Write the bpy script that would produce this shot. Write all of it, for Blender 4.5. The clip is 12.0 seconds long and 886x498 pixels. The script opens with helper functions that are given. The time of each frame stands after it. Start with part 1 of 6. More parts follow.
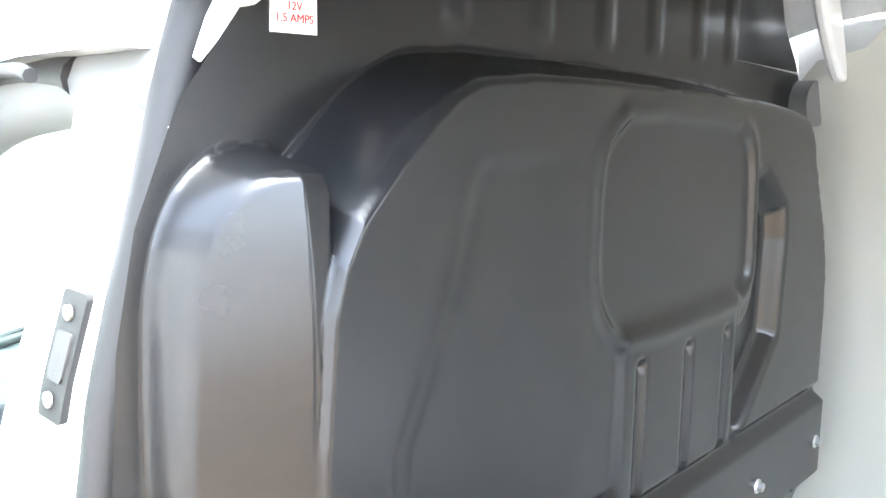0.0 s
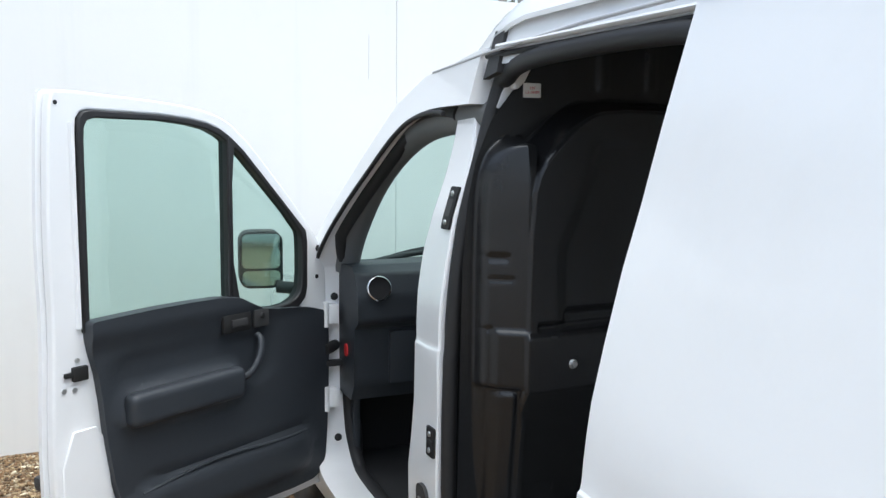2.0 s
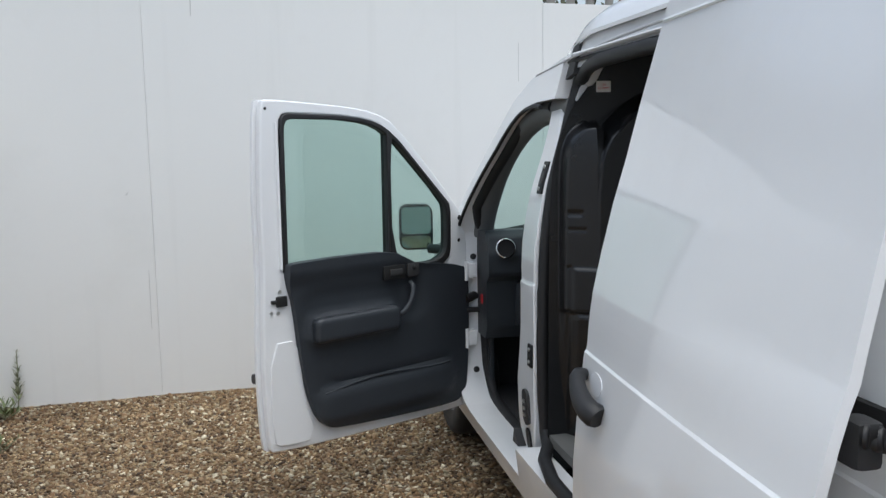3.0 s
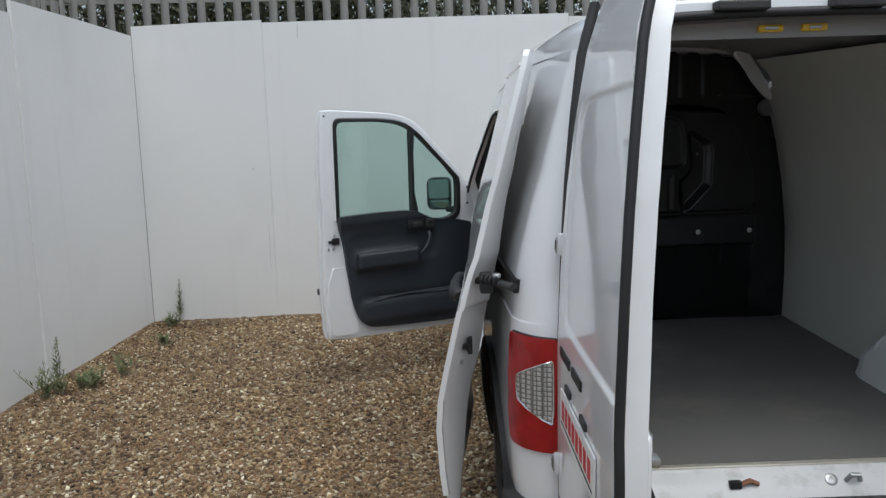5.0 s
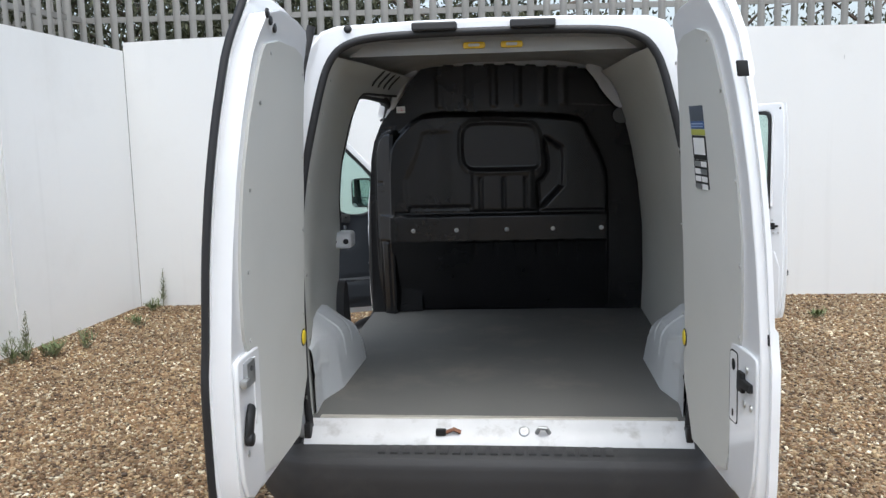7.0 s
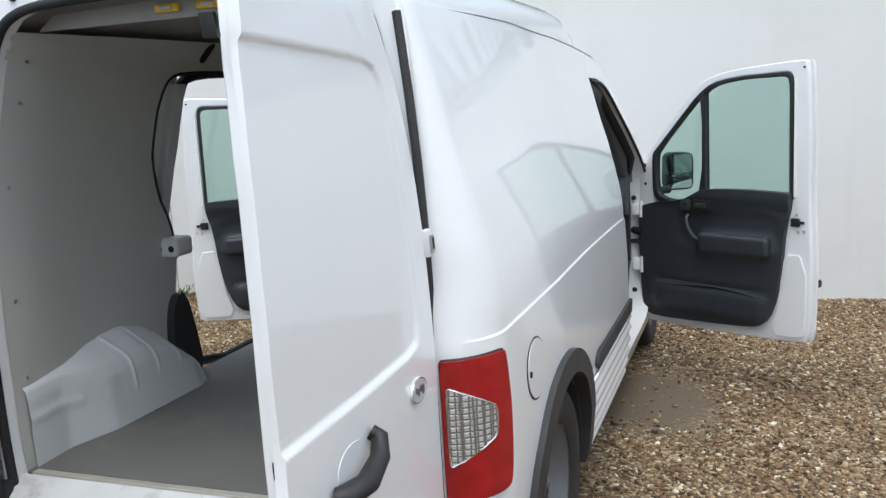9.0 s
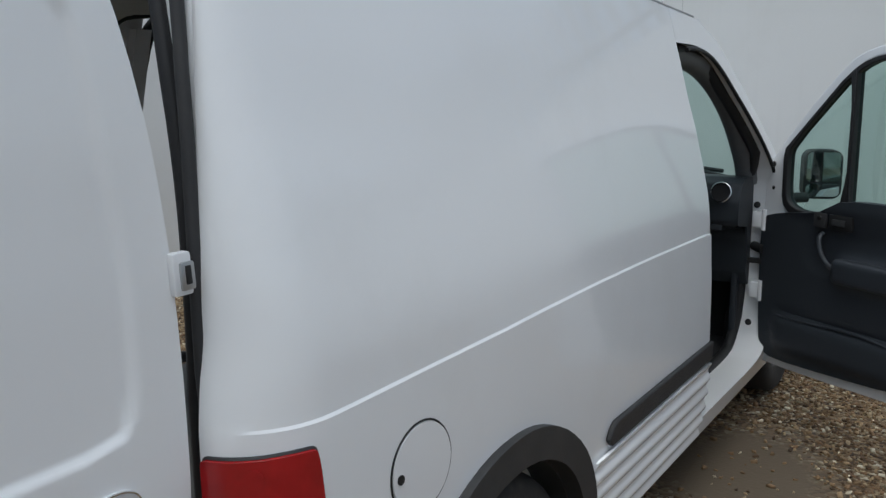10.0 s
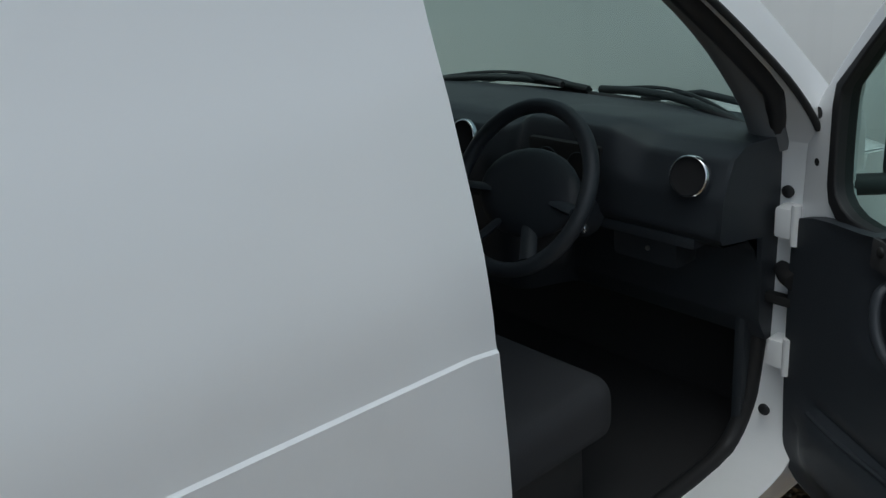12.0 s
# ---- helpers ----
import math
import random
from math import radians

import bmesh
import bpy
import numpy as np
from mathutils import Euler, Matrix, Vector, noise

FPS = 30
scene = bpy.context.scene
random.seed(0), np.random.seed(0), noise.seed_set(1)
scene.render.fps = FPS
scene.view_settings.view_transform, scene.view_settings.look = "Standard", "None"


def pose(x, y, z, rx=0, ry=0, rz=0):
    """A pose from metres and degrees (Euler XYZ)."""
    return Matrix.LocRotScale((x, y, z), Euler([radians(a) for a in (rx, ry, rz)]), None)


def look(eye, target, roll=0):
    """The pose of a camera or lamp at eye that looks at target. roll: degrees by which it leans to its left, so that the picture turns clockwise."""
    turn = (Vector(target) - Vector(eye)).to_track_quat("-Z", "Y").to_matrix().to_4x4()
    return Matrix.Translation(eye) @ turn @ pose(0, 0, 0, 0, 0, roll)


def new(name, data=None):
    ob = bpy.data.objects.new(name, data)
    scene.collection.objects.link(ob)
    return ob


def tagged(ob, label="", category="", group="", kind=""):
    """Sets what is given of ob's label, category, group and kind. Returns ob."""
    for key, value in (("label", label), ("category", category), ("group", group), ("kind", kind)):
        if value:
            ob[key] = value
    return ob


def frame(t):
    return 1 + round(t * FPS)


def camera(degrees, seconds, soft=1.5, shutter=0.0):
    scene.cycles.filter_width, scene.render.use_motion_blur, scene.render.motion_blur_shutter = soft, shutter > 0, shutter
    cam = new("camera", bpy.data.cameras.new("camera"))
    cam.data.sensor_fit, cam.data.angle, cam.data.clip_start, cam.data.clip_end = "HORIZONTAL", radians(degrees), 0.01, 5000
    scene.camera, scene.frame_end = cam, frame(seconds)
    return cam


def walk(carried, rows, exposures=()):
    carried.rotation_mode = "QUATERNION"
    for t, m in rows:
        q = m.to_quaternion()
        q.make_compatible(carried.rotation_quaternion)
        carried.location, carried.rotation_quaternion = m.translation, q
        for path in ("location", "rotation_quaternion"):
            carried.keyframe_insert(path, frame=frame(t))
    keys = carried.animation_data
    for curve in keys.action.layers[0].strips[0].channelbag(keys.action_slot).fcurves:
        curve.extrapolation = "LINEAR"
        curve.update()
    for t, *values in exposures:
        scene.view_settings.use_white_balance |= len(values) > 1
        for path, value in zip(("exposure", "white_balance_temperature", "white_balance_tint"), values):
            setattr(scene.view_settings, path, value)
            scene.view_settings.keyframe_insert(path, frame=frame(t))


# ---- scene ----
cam = camera(53.8, 12.0, soft=1.4)
PATH = [
    (0, look((-1.062, 1.232, 1.557), (0.337, 2.627, 1.242), 0.9)),
    (0.5, look((-1.185, 0.979, 1.453), (0.038, 2.498, 1.009), -0.9)),
    (1, look((-1.367, 0.744, 1.475), (-0.291, 2.352, 0.969), -1.6)),
    (1.5, look((-1.555, 0.408, 1.521), (-0.52, 2.077, 1.145), -0.9)),
    (2, look((-1.688, -0.069, 1.513), (-0.895, 1.75, 1.266), 0.6)),
    (2.5, look((-1.737, -0.471, 1.489), (-1.163, 1.428, 1.234), -0.5)),
    (3, look((-1.676, -0.887, 1.468), (-1.302, 1.063, 1.224), -1.0)),
    (3.2, look((-1.602, -1.066, 1.525), (-1.352, 0.902, 1.273), -0.7)),
    (4.8, look((-1.198, -2.477, 1.567), (-1.219, -0.499, 1.273), -1.1)),
    (5, look((-1.115, -2.605, 1.607), (-1.087, -0.629, 1.296), -1.7)),
    (5.5, look((-0.772, -2.799, 1.572), (-0.831, -0.819, 1.295), 0.7)),
    (6, look((-0.501, -2.971, 1.553), (-0.628, -0.993, 1.284), -0.8)),
    (6.5, look((-0.268, -3.082, 1.577), (-0.36, -1.106, 1.28), -1.7)),
    (7, look((0.134, -3.102, 1.545), (-0.065, -1.132, 1.265), -1.4)),
    (7.2, look((0.262, -3.066, 1.531), (0.017, -1.1, 1.254), -3.3)),
    (8.8, look((1.373, -2.147, 1.5), (0.733, -0.277, 1.192), -2.9)),
    (9, look((1.461, -1.959, 1.536), (0.78, -0.108, 1.203), -3.2)),
    (9.5, look((1.729, -1.483, 1.511), (0.854, 0.286, 1.189), -2.9)),
    (10, look((1.742, -0.915, 1.485), (0.653, 0.72, 1.108), -0.6)),
    (10.5, look((1.785, -0.47, 1.506), (0.613, 1.093, 1.079), -0.9)),
    (11, look((1.747, 0.097, 1.518), (0.441, 1.542, 1.067), -1.2)),
    (11.5, look((1.699, 0.576, 1.543), (0.32, 1.92, 1.005), -2.8)),
    (12, look((1.705, 1.251, 1.544), (0.25, 2.431, 0.842), -4.7)),
]
EXPOSURES = [
    (0.0, 4.7, 6200, 6), (0.5, 4.5, 6200, 6), (1.0, 3.95, 6150, 6), (1.5, 2.65, 6100, 6), (2.0, 1.1, 6050, 5), (2.5, 0.7, 6050, 5), (3.0, 0.5, 6100, 6),
    (5.0, 0.22, 6150, 6), (5.5, 0.53, 6150, 7), (6.0, 0.74, 6150, 7), (7.0, 0.98, 6150, 7),
    (8.8, 0.81, 6100, 5), (9.5, 0.18, 6050, 5), (10.0, -0.2, 6000, 4), (10.5, -0.46, 6000, 3), (11.0, -0.5, 6000, 3), (11.5, -0.6, 6000, 2), (12.0, -0.35, 6000, 1),
]
walk(cam, PATH, EXPOSURES)

# ---- overcast daylight ----
world = bpy.data.worlds.new("overcast_sky")
scene.world = world
world.use_nodes = True
_n, _l = world.node_tree.nodes, world.node_tree.links
_bg = _n["Background"]
_sky = _n.new("ShaderNodeTexSky")
_sky.sky_type = "NISHITA"
_sky.sun_disc = False
_sky.sun_elevation, _sky.sun_rotation = radians(72), radians(155)
_sky.air_density, _sky.dust_density, _sky.ozone_density = 1.0, 4.0, 1.0
_sat = _n.new("ShaderNodeHueSaturation")
_sat.inputs["Saturation"].default_value = 0.55
_l.new(_sky.outputs[0], _sat.inputs["Color"])
_l.new(_sat.outputs[0], _bg.inputs["Color"])
_bg.inputs["Strength"].default_value = 0.15

sun = new("sun", bpy.data.lights.new("sun", "SUN"))
sun.data.energy, sun.data.angle, sun.data.color = 0.8, radians(70), (1.0, 0.985, 0.96)
sun.matrix_world = look((0, 0, 0), (0.0, 0.17, -1.0))

# ---- materials ----
def mat(name, col, rough=0.5, metal=0.0, coat=0.0, spec=0.5, vary=0.06, scale=6.0, grain=0.0, gscale=250.0, rvary=0.08, crough=0.05, dirt=None, dscale=1.5, damount=0.35):
    """A surface with broad and fine variation, and optional dirt of its own colour."""
    m = bpy.data.materials.new(name)
    m.use_nodes = True
    nt = m.node_tree
    n, l = nt.nodes, nt.links
    p = n["Principled BSDF"]
    p.inputs["Metallic"].default_value = metal
    p.inputs["Coat Weight"].default_value = coat
    p.inputs["Coat Roughness"].default_value = crough
    p.inputs["Specular IOR Level"].default_value = spec
    tc = n.new("ShaderNodeTexCoord")
    big = n.new("ShaderNodeTexNoise")
    big.inputs["Scale"].default_value, big.inputs["Detail"].default_value = scale, 5
    l.new(tc.outputs["Object"], big.inputs["Vector"])
    ramp = n.new("ShaderNodeMix")
    ramp.data_type = "RGBA"
    ramp.inputs[6].default_value = (*[c * (1 - vary) for c in col], 1)
    ramp.inputs[7].default_value = (*[min(1, c * (1 + vary)) for c in col], 1)
    l.new(big.outputs["Fac"], ramp.inputs[0])
    last = ramp.outputs[2]
    if dirt:
        dn = n.new("ShaderNodeTexNoise")
        dn.inputs["Scale"].default_value, dn.inputs["Detail"].default_value, dn.inputs["Roughness"].default_value = dscale, 8, 0.65
        l.new(tc.outputs["Object"], dn.inputs["Vector"])
        mr = n.new("ShaderNodeMapRange")
        mr.inputs[1].default_value, mr.inputs[2].default_value, mr.inputs[4].default_value = 0.52, 0.75, damount
        l.new(dn.outputs["Fac"], mr.inputs[0])
        dm = n.new("ShaderNodeMix")
        dm.data_type = "RGBA"
        l.new(mr.outputs[0], dm.inputs[0])
        l.new(last, dm.inputs[6])
        dm.inputs[7].default_value = (*dirt, 1)
        last = dm.outputs[2]
    l.new(last, p.inputs["Base Color"])
    rr = n.new("ShaderNodeMapRange")
    rr.inputs[3].default_value, rr.inputs[4].default_value = max(0.02, rough - rvary), min(1, rough + rvary)
    fine = n.new("ShaderNodeTexNoise")
    fine.inputs["Scale"].default_value, fine.inputs["Detail"].default_value = gscale, 3
    l.new(tc.outputs["Object"], fine.inputs["Vector"])
    l.new(big.outputs["Fac"], rr.inputs[0])
    l.new(rr.outputs[0], p.inputs["Roughness"])
    if grain:
        b = n.new("ShaderNodeBump")
        b.inputs["Strength"].default_value, b.inputs["Distance"].default_value = grain, 0.002
        l.new(fine.outputs["Fac"], b.inputs["Height"])
        l.new(b.outputs[0], p.inputs["Normal"])
    return m


def glass_mat(name, tint, rough=0.0):
    m = bpy.data.materials.new(name)
    m.use_nodes = True
    n, l = m.node_tree.nodes, m.node_tree.links
    n.remove(n["Principled BSDF"])
    tr, gl, mx, fr = n.new("ShaderNodeBsdfTransparent"), n.new("ShaderNodeBsdfGlossy"), n.new("ShaderNodeMixShader"), n.new("ShaderNodeMapRange")
    lw, pw = n.new("ShaderNodeLayerWeight"), n.new("ShaderNodeMath")
    pw.operation, pw.inputs[1].default_value = "POWER", 4.0
    l.new(lw.outputs["Facing"], pw.inputs[0])
    l.new(pw.outputs[0], fr.inputs[0])
    fr.inputs[3].default_value, fr.inputs[4].default_value = 0.05, 0.8
    tr.inputs[0].default_value = (*tint, 1)
    gl.inputs["Roughness"].default_value = rough
    l.new(fr.outputs[0], mx.inputs[0])
    l.new(tr.outputs[0], mx.inputs[1])
    l.new(gl.outputs[0], mx.inputs[2])
    l.new(mx.outputs[0], n["Material Output"].inputs[0])
    return m


PAINT = mat("white_van_paint", (0.85, 0.86, 0.865), 0.34, coat=1.0, crough=0.035, vary=0.015, scale=1.2, rvary=0.04, dirt=(0.62, 0.61, 0.58), dscale=2.0, damount=0.16)
SILLPAINT = mat("scuffed_white_sill_paint", (0.58, 0.585, 0.585), 0.4, vary=0.12, scale=9, grain=0.1, gscale=90, dirt=(0.22, 0.20, 0.18), dscale=11, damount=0.6)
PAINT_IN = mat("white_paint_inner_metal", (0.74, 0.75, 0.76), 0.35, vary=0.03, scale=3, dirt=(0.5, 0.48, 0.45), dscale=5, damount=0.25)
LINING = mat("grey_white_ply_lining", (0.548, 0.553, 0.518), 0.55, vary=0.04, scale=2.5, grain=0.08, gscale=160, dirt=(0.45, 0.45, 0.42), dscale=3, damount=0.2)
ARCHWHITE = mat("glossy_white_wheel_box", (0.66, 0.68, 0.69), 0.34, vary=0.06, scale=4, dirt=(0.45, 0.45, 0.44), dscale=4, damount=0.3)
INNERGREY = mat("grey_inner_metal", (0.30, 0.30, 0.29), 0.45, vary=0.1, scale=4, grain=0.05, gscale=200, dirt=(0.18, 0.17, 0.15), dscale=5, damount=0.35)
SEALER = mat("grey_seam_sealer", (0.42, 0.42, 0.43), 0.5)
CARPET = mat("black_cab_carpet", (0.014, 0.014, 0.015), 0.95, vary=0.2, scale=20, grain=0.5, gscale=600)
FLOORMAT = mat("grey_load_floor", (0.134, 0.133, 0.125), 0.7, vary=0.18, scale=4, grain=0.3, gscale=220, dirt=(0.23, 0.21, 0.18), dscale=2.6, damount=0.7)
BULK = mat("black_pressed_bulkhead_plastic", (0.0118, 0.0122, 0.0132), 0.24, spec=0.48, vary=0.15, scale=3, rvary=0.05, grain=0.02, gscale=500, dirt=(0.03, 0.029, 0.028), dscale=3, damount=0.15)
PILLARGREY = mat("pale_grey_pillar_plastic", (0.15, 0.155, 0.16), 0.6, vary=0.1, scale=5, grain=0.25, gscale=800)
CARD = mat("charcoal_door_card_plastic", (0.027, 0.032, 0.039), 0.5, vary=0.12, scale=5, grain=0.25, gscale=700)
DASH = mat("dark_grey_dashboard_plastic", (0.024, 0.029, 0.035), 0.5, vary=0.1, scale=5, grain=0.25, gscale=800)
TRIM = mat("matt_black_exterior_plastic", (0.032, 0.032, 0.033), 0.6, vary=0.15, scale=6, grain=0.3, gscale=500, dirt=(0.10, 0.095, 0.085), dscale=4, damount=0.3)
RUBBER = mat("black_rubber_seal", (0.014, 0.014, 0.015), 0.55, vary=0.15, scale=10, grain=0.1, gscale=300)
TYRE = mat("dusty_black_tyre", (0.022, 0.021, 0.020), 0.8, vary=0.2, scale=9, grain=0.4, gscale=120, dirt=(0.12, 0.10, 0.08), dscale=6, damount=0.4)
STEEL = mat("galvanised_steel", (0.45, 0.46, 0.46), 0.42, metal=0.9, vary=0.12, scale=9, grain=0.1, gscale=200)
PALESTEEL = mat("weathered_galvanised_pales", (0.30, 0.29, 0.265), 0.6, metal=0.35, vary=0.2, scale=5, grain=0.1, gscale=150)
RIMSTEEL = mat("grey_painted_wheel_steel", (0.16, 0.16, 0.165), 0.5, metal=0.3, vary=0.15, scale=9, grain=0.1, gscale=200)
BOLT = mat("zinc_bolt", (0.62, 0.62, 0.60), 0.32, metal=0.9, vary=0.1, scale=60)
RUST = mat("rusty_latch_steel", (0.20, 0.09, 0.05), 0.8, vary=0.35, scale=60, grain=0.3, gscale=400)
CHROME = mat("satin_chrome", (0.72, 0.73, 0.74), 0.18, metal=1.0, vary=0.03, scale=20)
MIRROR = mat("mirror_glass", (0.85, 0.87, 0.87), 0.03, metal=1.0, vary=0.0, rvary=0.01)
REDLENS = mat("red_lamp_lens", (0.33, 0.009, 0.011), 0.15, coat=0.2, vary=0.55, scale=16)
AMBER = mat("amber_lens", (0.72, 0.46, 0.04), 0.2, vary=0.15, scale=30)
BLUE = mat("blue_print", (0.05, 0.11, 0.26), 0.45)
SLATE = mat("dark_slate_photo_print", (0.075, 0.09, 0.115), 0.45, vary=0.45, scale=40)
BADGE = mat("silver_badge", (0.66, 0.68, 0.70), 0.35, metal=0.35, vary=0.1, scale=60)
PALEBLUE = mat("pale_blue_print", (0.32, 0.40, 0.55), 0.45)
LIME = mat("yellow_green_print", (0.40, 0.42, 0.08), 0.45)
PAPER = mat("white_label_print", (0.78, 0.78, 0.76), 0.5)
INK = mat("black_print", (0.010, 0.010, 0.010), 0.6)
REDINK = mat("red_print", (0.55, 0.03, 0.03), 0.5)
YELLOW = mat("yellow_reflector", (0.80, 0.62, 0.03), 0.35)
SEATCLOTH = mat("dark_grey_seat_cloth", (0.035, 0.036, 0.040), 0.9, vary=0.15, scale=12, grain=0.5, gscale=900)
GLASS = glass_mat("green_tinted_window_glass", (0.75, 0.865, 0.83))
SCREEN = glass_mat("green_tinted_windscreen_glass", (0.60, 0.75, 0.70))
WOODEDGE = mat("worn_aluminium_floor_edge", (0.50, 0.48, 0.42), 0.45, metal=0.4, vary=0.2, scale=20)


def clear_lens():
    m = mat("clear_honeycomb_lens", (0.50, 0.50, 0.49), 0.12, coat=0.5, vary=0.08, scale=30)
    n, l = m.node_tree.nodes, m.node_tree.links
    v = n.new("ShaderNodeTexVoronoi")
    v.feature, v.inputs["Scale"].default_value, v.inputs["Randomness"].default_value = "DISTANCE_TO_EDGE", 66, 0.08
    tc = n.new("ShaderNodeTexCoord")
    l.new(tc.outputs["Object"], v.inputs["Vector"])
    r = n.new("ShaderNodeMapRange")
    r.inputs[2].default_value = 0.22
    l.new(v.outputs["Distance"], r.inputs[0])
    mx = n.new("ShaderNodeMix")
    mx.data_type = "RGBA"
    mx.inputs[6].default_value, mx.inputs[7].default_value = (0.10, 0.095, 0.09, 1), (0.50, 0.48, 0.44, 1)
    l.new(r.outputs[0], mx.inputs[0])
    l.new(mx.outputs[2], n["Principled BSDF"].inputs["Base Color"])
    b = n.new("ShaderNodeBump")
    b.inputs["Distance"].default_value = 0.003
    l.new(r.outputs[0], b.inputs["Height"])
    l.new(b.outputs[0], n["Principled BSDF"].inputs["Normal"])
    return m


CLEAR = clear_lens()


def wall_mat():
    m = mat("white_painted_board", (0.77, 0.77, 0.75), 0.5, vary=0.02, scale=0.8, grain=0.12, gscale=60, dirt=(0.60, 0.59, 0.55), dscale=1.1, damount=0.25)
    n, l = m.node_tree.nodes, m.node_tree.links
    p = n["Principled BSDF"]
    tc, oi = n.new("ShaderNodeTexCoord"), n.new("ShaderNodeObjectInfo")
    mp = n.new("ShaderNodeMapping")
    mp.inputs["Scale"].default_value = (9, 9, 0.35)
    l.new(tc.outputs["Object"], mp.inputs["Vector"])
    ns = n.new("ShaderNodeTexNoise")
    ns.inputs["Scale"].default_value, ns.inputs["Detail"].default_value = 1.0, 6
    l.new(mp.outputs[0], ns.inputs["Vector"])
    r = n.new("ShaderNodeMapRange")
    r.inputs[1].default_value, r.inputs[2].default_value, r.inputs[4].default_value = 0.58, 0.82, 0.16
    l.new(ns.outputs["Fac"], r.inputs[0])
    mx = n.new("ShaderNodeMix")
    mx.data_type = "RGBA"
    src = p.inputs["Base Color"].links[0].from_socket
    l.new(src, mx.inputs[6])
    mx.inputs[7].default_value = (0.50, 0.50, 0.47, 1)
    l.new(r.outputs[0], mx.inputs[0])
    hs = n.new("ShaderNodeHueSaturation")
    v = n.new("ShaderNodeMapRange")
    v.inputs[3].default_value, v.inputs[4].default_value = 0.96, 1.03
    l.new(oi.outputs["Random"], v.inputs[0])
    l.new(v.outputs[0], hs.inputs["Value"])
    l.new(mx.outputs[2], hs.inputs["Color"])
    l.new(hs.outputs[0], p.inputs["Base Color"])
    return m


BOARD = wall_mat()
BOARDMARK = mat("grey_mark_on_board", (0.48, 0.48, 0.46), 0.7)


def gravel_mat(name, base_only=False):
    m = bpy.data.materials.new(name)
    m.use_nodes = True
    n, l = m.node_tree.nodes, m.node_tree.links
    p = n["Principled BSDF"]
    p.inputs["Roughness"].default_value = 0.75
    tc = n.new("ShaderNodeTexCoord")
    cr = n.new("ShaderNodeValToRGB")
    el = cr.color_ramp.elements
    cols = [(0.0, (0.045, 0.027, 0.0147)), (0.15, (0.115, 0.068, 0.0331)), (0.4, (0.255, 0.163, 0.081)), (0.6, (0.2, 0.113, 0.0552)), (0.75, (0.41, 0.3, 0.1656)), (0.9, (0.31, 0.25, 0.161)), (1.0, (0.78, 0.71, 0.5336))]
    el[0].position, el[0].color = cols[0][0], (*cols[0][1], 1)
    el[1].position, el[1].color = cols[-1][0], (*cols[-1][1], 1)
    for pos, c in cols[1:-1]:
        e = el.new(pos)
        e.color = (*c, 1)
    if base_only:
        v = n.new("ShaderNodeTexVoronoi")
        v.inputs["Scale"].default_value = 58
        l.new(tc.outputs["Object"], v.inputs["Vector"])
        sep = n.new("ShaderNodeSeparateColor")
        l.new(v.outputs["Color"], sep.inputs[0])
        l.new(sep.outputs[0], cr.inputs[0])
        dk = n.new("ShaderNodeHueSaturation")
        dk.inputs["Value"].default_value = 0.75
        l.new(cr.outputs[0], dk.inputs["Color"])
        b = n.new("ShaderNodeBump")
        b.inputs["Distance"].default_value, b.inputs["Strength"].default_value, b.invert = 0.012, 1.0, True
        l.new(v.outputs["Distance"], b.inputs["Height"])
        l.new(b.outputs[0], p.inputs["Normal"])
        mp = n.new("ShaderNodeTexNoise")
        mp.inputs["Scale"].default_value, mp.inputs["Detail"].default_value = 0.9, 5
        l.new(tc.outputs["Object"], mp.inputs["Vector"])
        # bare damp sand beside the van
        dv = n.new("ShaderNodeVectorMath")
        dv.operation = "SUBTRACT"
        dv.inputs[1].default_value = (0.96, 2.36, 0)
        l.new(tc.outputs["Object"], dv.inputs[0])
        sc = n.new("ShaderNodeVectorMath")
        sc.operation = "MULTIPLY"
        sc.inputs[1].default_value = (2.25, 1.85, 0)
        l.new(dv.outputs[0], sc.inputs[0])
        ln = n.new("ShaderNodeVectorMath")
        ln.operation = "LENGTH"
        l.new(sc.outputs[0], ln.inputs[0])
        ad = n.new("ShaderNodeMath")
        ad.operation = "ADD"
        nz = n.new("ShaderNodeMath")
        nz.operation = "MULTIPLY_ADD"
        nz.inputs[1].default_value, nz.inputs[2].default_value = 0.9, -0.45
        l.new(mp.outputs["Fac"], nz.inputs[0])
        l.new(ln.outputs["Value"], ad.inputs[0])
        l.new(nz.outputs[0], ad.inputs[1])
        mr = n.new("ShaderNodeMapRange")
        mr.inputs[1].default_value, mr.inputs[2].default_value, mr.inputs[3].default_value, mr.inputs[4].default_value = 0.50, 1.05, 1.0, 0.0
        l.new(ad.outputs[0], mr.inputs[0])
        sm = n.new("ShaderNodeMath")
        sm.operation = "MULTIPLY_ADD"
        sm.inputs[1].default_value, sm.inputs[2].default_value = -0.85, 1.0
        l.new(mr.outputs[0], sm.inputs[0])
        l.new(sm.outputs[0], b.inputs["Strength"])
        mx = n.new("ShaderNodeMix")
        mx.data_type = "RGBA"
        l.new(mr.outputs[0], mx.inputs[0])
        l.new(dk.outputs[0], mx.inputs[6])
        mx.inputs[7].default_value = (0.118, 0.090, 0.060, 1)
        l.new(mx.outputs[2], p.inputs["Base Color"])
    else:
        g = n.new("ShaderNodeNewGeometry")
        l.new(g.outputs["Random Per Island"], cr.inputs[0])
        ns = n.new("ShaderNodeTexNoise")
        ns.inputs["Scale"].default_value = 1.3
        l.new(tc.outputs["Object"], ns.inputs["Vector"])
        hs = n.new("ShaderNodeHueSaturation")
